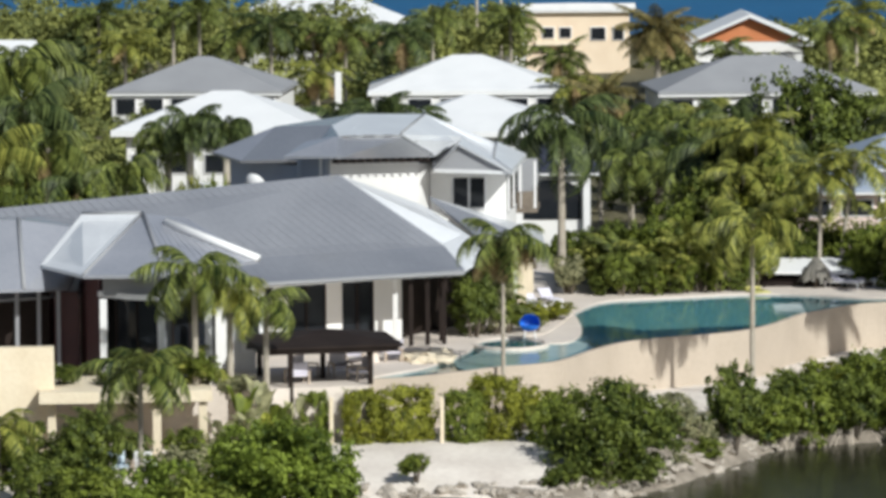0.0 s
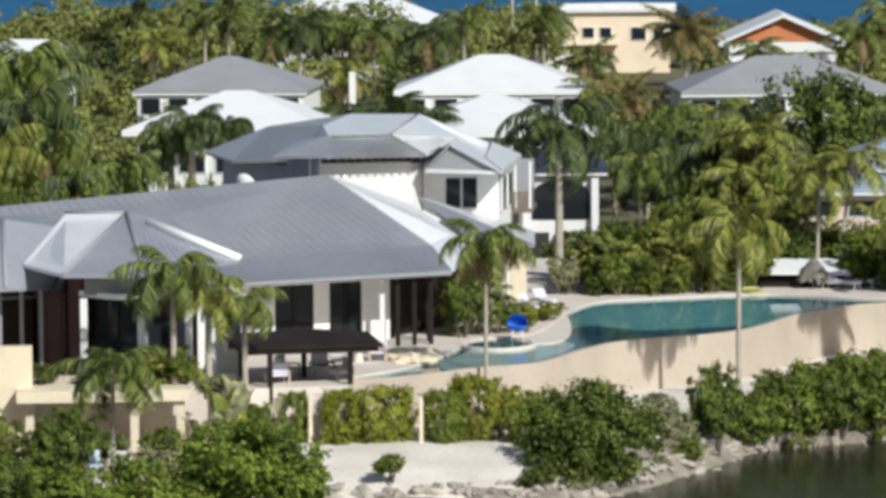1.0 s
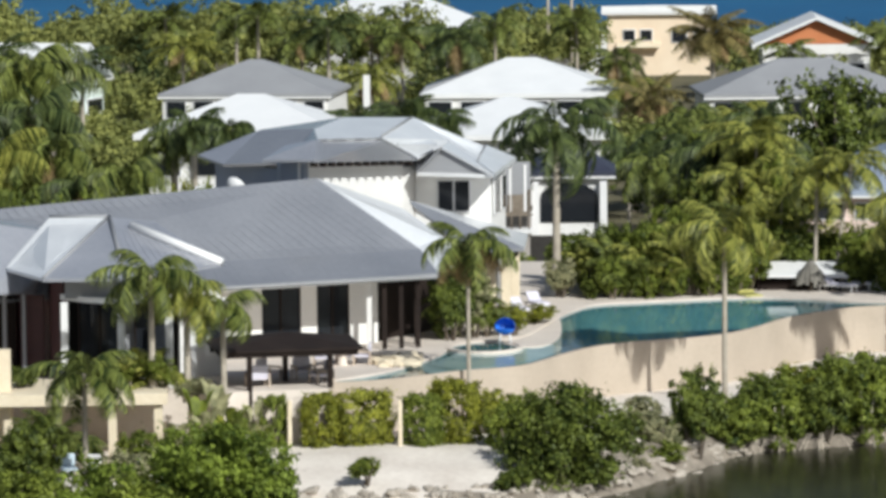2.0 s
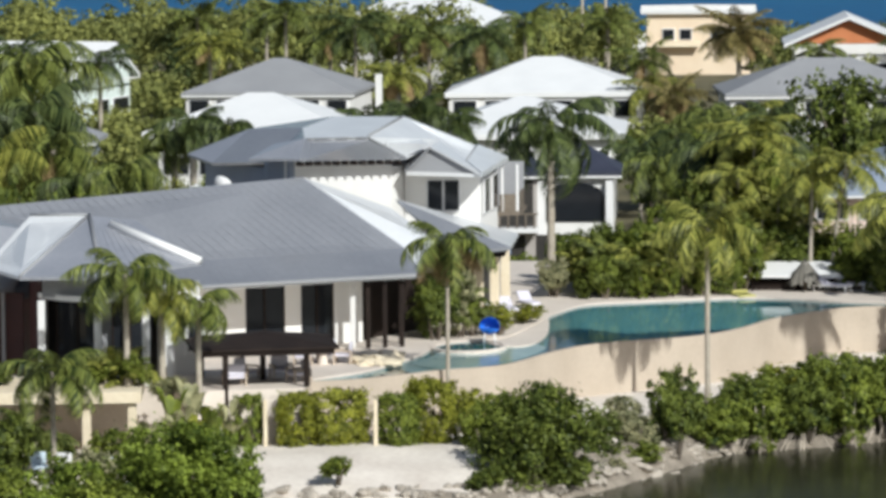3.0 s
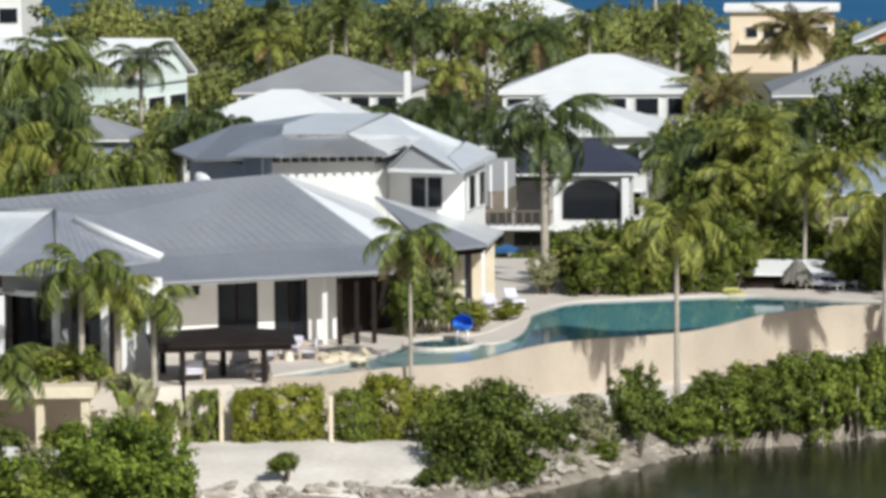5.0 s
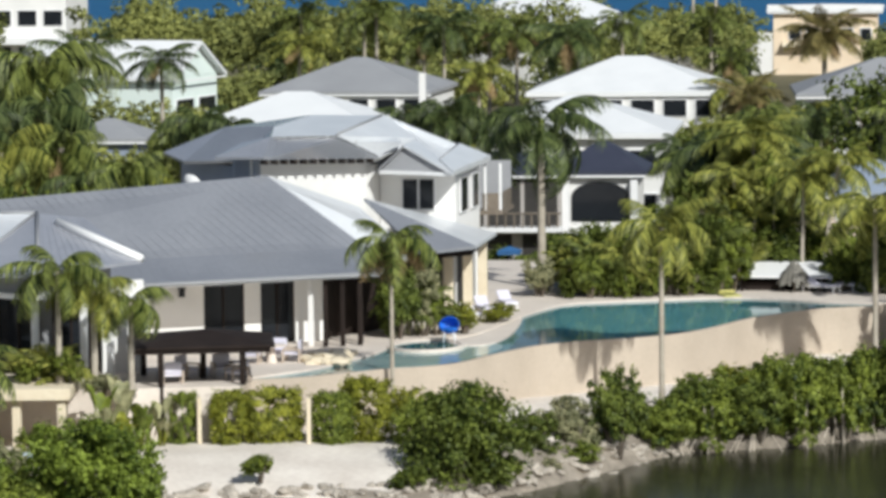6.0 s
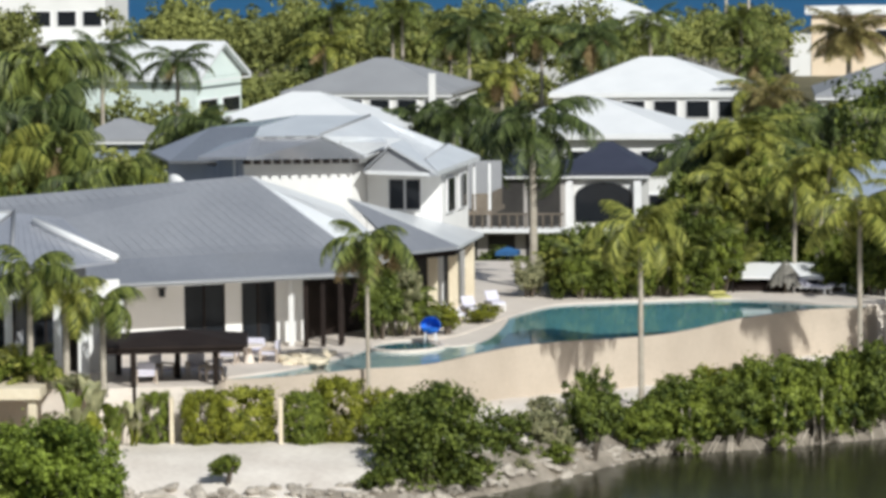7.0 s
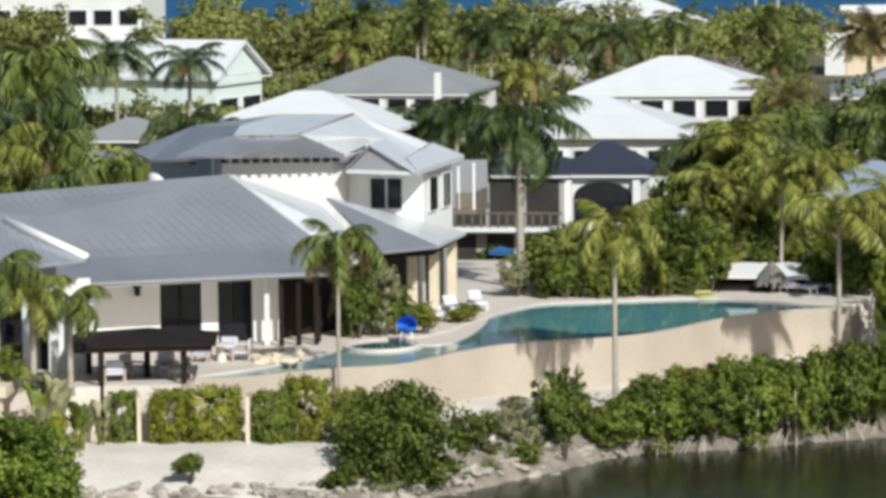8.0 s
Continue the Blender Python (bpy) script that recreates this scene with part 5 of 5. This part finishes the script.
BLOCKS = [(14, 284, 6.5, 34), (2.3, 338, 9, 18), (2, 288, 8, 12), (-18.6, 334, 8, 8), (-13, 268, 9, 10), (22, 324, 10, 10), (13, 407, 6.5, 57), (25.6, 392, 8, 9), (-12, 424, 9, 9), (-37, 343, 9, 10), (-72, 468, 9, 9), (-59, 412, 7, 26), (3.4, 257, 9, 9), (21, 252, 8, 8), (-27.2, 286, 4, 6)]
spots = []
while len(spots) < 450:
    x, y = rng2.uniform(-75, 50), rng2.uniform(252, 434)
    if any(abs(x - a) < c and -d < y - b < d for a, b, c, d in BLOCKS):
        continue
    spots.append((x, y))
while len(spots) < 570:
    x, y = rng2.uniform(-75, 50), rng2.uniform(404, 434)
    if not any(abs(x - a) < c and -d < y - b < d for a, b, c, d in BLOCKS):
        spots.append((x, y))
while len(spots) < 655:
    x, y = rng2.uniform(-75, 50), rng2.uniform(428, 436)
    if not any(abs(x - a) < c and -d < y - b < d for a, b, c, d in BLOCKS):
        spots.append((x, y))
for x, y in spots:
    h = rng2.uniform(4.2, 6.8)
    if y > 385:
        gap = -47 < x < -39 or -7.5 < x < -1.5 or x > 16
        h = 24.4 - 0.0414 * y + (rng2.uniform(-1.0, 0.1) + (1.1 if x < -30 else 0.0) if gap else rng2.uniform(0.6, 2.4) + (0.7 if x < -8 else 0.0))
    r = rng2.uniform(1.8, 3.2)
    p, o = crown_points(rng2, r, r, h * 0.45, 22, 25, 0.7)
    vv, ff = leaf_quads(p + np.array([x, y, -2.6 + h * 0.55]), o, 0.29, rng2, 1.5)
    allv.append(vv)
    allf.append(ff + base)
    base += len(vv)
tagged(new("woodland", mesh_from(np.concatenate(allv).tolist(), np.concatenate(allf).tolist(), WOODS)), "dense olive-green coastal woodland between the houses", "woods", kind="stuff")

# ---- small things ----
ch = thing("pool_chair", "bright blue canvas tub chair on white legs by the pool", "chair", 3.72, 198.2, -0.215)
bm = bmesh.new()
bmesh.ops.create_uvsphere(bm, u_segments=20, v_segments=12, radius=0.45)
for f in [f for f in bm.faces if f.calc_center_median().y < -0.12 and f.calc_center_median().z > -0.1]:
    bm.faces.remove(f)
me = bm_mesh(bm, BLUE, True)
part("shell", me, ch, "", pose(0, 0, 0.75) @ Matrix.Diagonal((1, 0.9, 0.85, 1)))
part("cushion", box((-0.32, -0.32, 0.5), (0.32, 0.25, 0.64), BLUE, 0.05), ch)
for x, y in ((-0.25, -0.25), (0.25, -0.25), (-0.25, 0.25), (0.25, 0.25)):
    part("leg", tube([(x, y, 0), (x * 0.8, y * 0.8, 0.45)], [0.03, 0.03], TRIM, 6), ch)
rr = random.Random(9)
for k in range(3):
    bm = bmesh.new()
    bmesh.ops.create_icosphere(bm, subdivisions=2, radius=1)
    for vtx in bm.verts:
        vtx.co *= 1 + 0.6 * noise.noise(vtx.co * 1.4 + Vector((k * 5, 0, 0)))
        vtx.co.z *= 0.6
    me = bm_mesh(bm, ROCK)
    for i in range(95):
        x = rr.uniform(-9, 16)
        y = shore_at(x) + rr.uniform(-0.7, 2.2)
        s = rr.uniform(0.07, 0.24) if i % 6 else rr.uniform(0.25, 0.38)
        ob = new("rock", me)
        ob.matrix_world = pose(x, y, ground_height(x, y) + s * 0.15, rr.uniform(-25, 25), rr.uniform(-25, 25), rr.uniform(0, 360)) @ Matrix.Diagonal((s * 1.4, s, s, 1))
        tagged(ob, "rough grey coral rock on the shore", "rock", "shore rocks")
    for i in range(7):
        ob = new("boulder", me)
        s = rr.uniform(0.2, 0.5)
        ob.matrix_world = pose(rr.uniform(-1.6, 0.3), rr.uniform(189.6, 193.0), -0.12, 0, 0, rr.uniform(0, 360)) @ Matrix.Diagonal((s * 1.3, s, s, 1))
        ob.data = me.copy()
        ob.data.materials[0] = CORAL
        tagged(ob, "pale coral boulder on the terrace by the pool tail", "rock", "terrace boulders")


def lounger(x, y, z, rot):
    t = thing("sun_lounger", "white sun lounger with a pale lilac cushion on the terrace", "sun lounger", x, y, z, rot, "pool loungers")
    part("frame", box((-0.33, -0.95, 0.26), (0.33, 0.95, 0.33), TRIM), t)
    part("mattress", box((-0.31, -0.93, 0.33), (0.31, 0.35, 0.42), LILAC, 0.03), t)
    part("backrest", box((-0.31, 0, 0), (0.31, 0.68, 0.09), LILAC, 0.03), t, "", pose(0, 0.35, 0.35, 35))
    for a in (-0.28, 0.28):
        for b in (-0.85, 0.85):
            part("leg", box((a - 0.03, b - 0.03, 0), (a + 0.03, b + 0.03, 0.27), TRIM, 0), t)


LILAC = material("pale_lilac_fabric", (0.6, 0.58, 0.68), (0.75, 0.73, 0.8), 0.9, 0.0, 2, 20, 0.1)
for x, y, rot in ((5.3, 209.5, 20), (6.1, 212.0, 20), (4.9, 207.0, 20), (20.4, 219.6, 60), (21.3, 220.6, 60)):
    lounger(x - 1.2, y, -0.2, rot)


def armchair(x, y, z, rot, label="low garden armchair with pale cushions under the pergola", group="pergola chairs", cloth=None):
    t = thing("garden_chair", label, "chair", x, y, z, rot, group)
    cloth = cloth or LILAC
    part("seat", box((-0.36, -0.36, 0.3), (0.36, 0.36, 0.44), cloth, 0.04), t)
    part("backrest", box((-0.36, 0.28, 0.44), (0.36, 0.4, 0.9), cloth, 0.04), t)
    for a in (-0.4, 0.4):
        part("armrest", box((a - 0.05, -0.36, 0.5), (a + 0.05, 0.4, 0.58), WICKER), t)
        for b in (-0.33, 0.36):
            part("leg", box((a - 0.035, b - 0.035, 0), (a + 0.035, b + 0.035, 0.5), WICKER, 0), t)


WICKER = material("pale_wicker", (0.42, 0.34, 0.27), (0.6, 0.5, 0.4), 0.8, 0.0, 2, 30, 0.3)
for x, y, rot in ((-5.9, 183.0, 200), (-4.2, 185.4, 20), (-3.4, 184.0, 300), (-5.6, 185.0, 60)):
    armchair(x, y, -0.2, rot)
tb = thing("patio_table", "round pale stone patio table beside the house", "table", -2.9, 190.3, -0.2)
bm = bmesh.new()
bmesh.ops.create_cone(bm, cap_ends=True, segments=24, radius1=0.6, radius2=0.6, depth=0.06)
part("tabletop", bm_mesh(bm, DECK), tb, "", pose(0, 0, 0.72))
bm = bmesh.new()
bmesh.ops.create_cone(bm, cap_ends=True, segments=12, radius1=0.22, radius2=0.1, depth=0.7)
part("pedestal", bm_mesh(bm, DECK), tb, "", pose(0, 0, 0.35))
for x, y, rot in ((-3.7, 190.0, 90), (-2.1, 190.7, 270), (-2.8, 191.2, 0)):
    armchair(x, y, -0.2, rot)
PALEBLUE = material("pale_blue_paint", (0.5, 0.62, 0.7), (0.64, 0.74, 0.8), 0.6, 0.0, 2, 14, 0.05)
for x, y, rot, mt, lb in ((-12.35, 172.5, 20, PALEBLUE, "pale blue painted garden chair among the shore plants"), (-11.3, 172.9, 160, TRIM, "white garden chair among the shore plants"), (-9.9, 172.5, 190, PALEBLUE, "pale blue painted garden chair among the shore plants")):
    armchair(x, y, ground_height(x, y), rot, lb, "shore chairs", mt)
# poolside bar
bar = thing("pool_gazebo", "low white-canopied shade shelter behind the pool", "gazebo", 17.0, 221.0, -0.2)
part("canopy", slab([(-2.1, -1.0, 0.76), (2.7, -1.0, 0.7), (2.2, 1.0, 1.25), (-1.4, 1.0, 1.25)], 0.09, TRIM), bar, "white canvas canopy")
for x in (-1.6, 0.4, 2.3):
    for y in (-0.8, 0.8):
        part("post", box((x - 0.06, y - 0.06, 0), (x + 0.06, y + 0.06, 0.72 if y < 0 else 1.12), DARK), bar)
part("bench", box((-1.5, -0.5, 0), (1.9, 0.4, 0.4), DARK), bar)
# Added panel; its dark colour supplies the shade below the canopy.
part("back_panel", box((-1.7, 0.85, 0), (2.3, 0.95, 1.1), DARK), bar, "dark panel added for the shade below the canopy")
par = thing("thatched_parasol", "shaggy grey-brown thatched parasol by the pool", "parasol", 17.9, 220.0, -0.2)
part("pole", tube([(0, 0, 0), (0, 0, 1.4)], [0.06, 0.05], BARK, 7), par)
rt = random.Random(31)
bm = bmesh.new()
for k in range(150):
    a, top, ln = k * 2.4, rt.uniform(0.9, 1.55), rt.uniform(0.35, 0.75)
    r0 = (1.6 - top) * 0.85
    d, w = Vector((math.cos(a), math.sin(a), 0)), Vector((-math.sin(a), math.cos(a), 0)) * 0.07
    p, q = d * r0 + Vector((0, 0, top)), d * (r0 + ln * 0.55) + Vector((0, 0, top - ln))
    bm.faces.new([bm.verts.new(v) for v in (p - w * 0.6, p + w * 0.6, q + w, q - w)])
part("thatch", bm_mesh(bm, TWIGS), par, "ragged dry thatch")
for x, y in ((23.1, 213.2), (23.0, 216.2)):
    tagged(new("wall_pier", box((x - 0.25, y - 0.25, -3.0), (x + 0.25, y + 0.25, 0.35), DECK)), "square pale pier at the end of the pool wall", "pier")
YELLOW = material("yellow_vinyl", (0.5, 0.48, 0.16), (0.62, 0.58, 0.22), 0.4, 0.0, 2, 14, 0.03)
fl = thing("pool_float", "yellow inflatable pool float lying on the pool edge", "pool float", 14.9, 217.9, -0.2, 15)
part("mat", box((-0.45, -0.8, 0.0), (0.45, 0.8, 0.1), YELLOW, 0.04), fl)
part("headrest", box((-0.42, 0.55, 0.105), (0.42, 0.85, 0.22), YELLOW, 0.05), fl)
for k in (-0.22, 0.0, 0.22):
    part("ridge", box((k - 0.06, -0.72, 0.103), (k + 0.06, 0.5, 0.135), YELLOW, 0.015), fl)
NAVYCLOTH = material("faded_blue_canvas", (0.02, 0.09, 0.24), (0.04, 0.15, 0.34), 0.7, 0.0, 2, 20, 0.05)
pr = thing("parasol", "square faded blue canvas parasol below the veranda", "parasol", 2.45, 239.0, -2.6)
for a, b in (((-0.6, -0.6), (0.6, -0.6)), ((0.6, -0.6), (0.6, 0.6)), ((0.6, 0.6), (-0.6, 0.6)), ((-0.6, 0.6), (-0.6, -0.6))):
    part("canopy_panel", slab([(a[0], a[1], 2.62), (b[0], b[1], 2.62), (0, 0, 2.86)], 0.03, NAVYCLOTH), pr)
    part("valance", ribbon_wall([a, b], 0.02, 2.45, 2.61, NAVYCLOTH), pr)
part("pole", tube([(0, 0, -0.1), (0, 0, 2.83)], [0.03, 0.03], TRIM, 7), pr, "white pole")
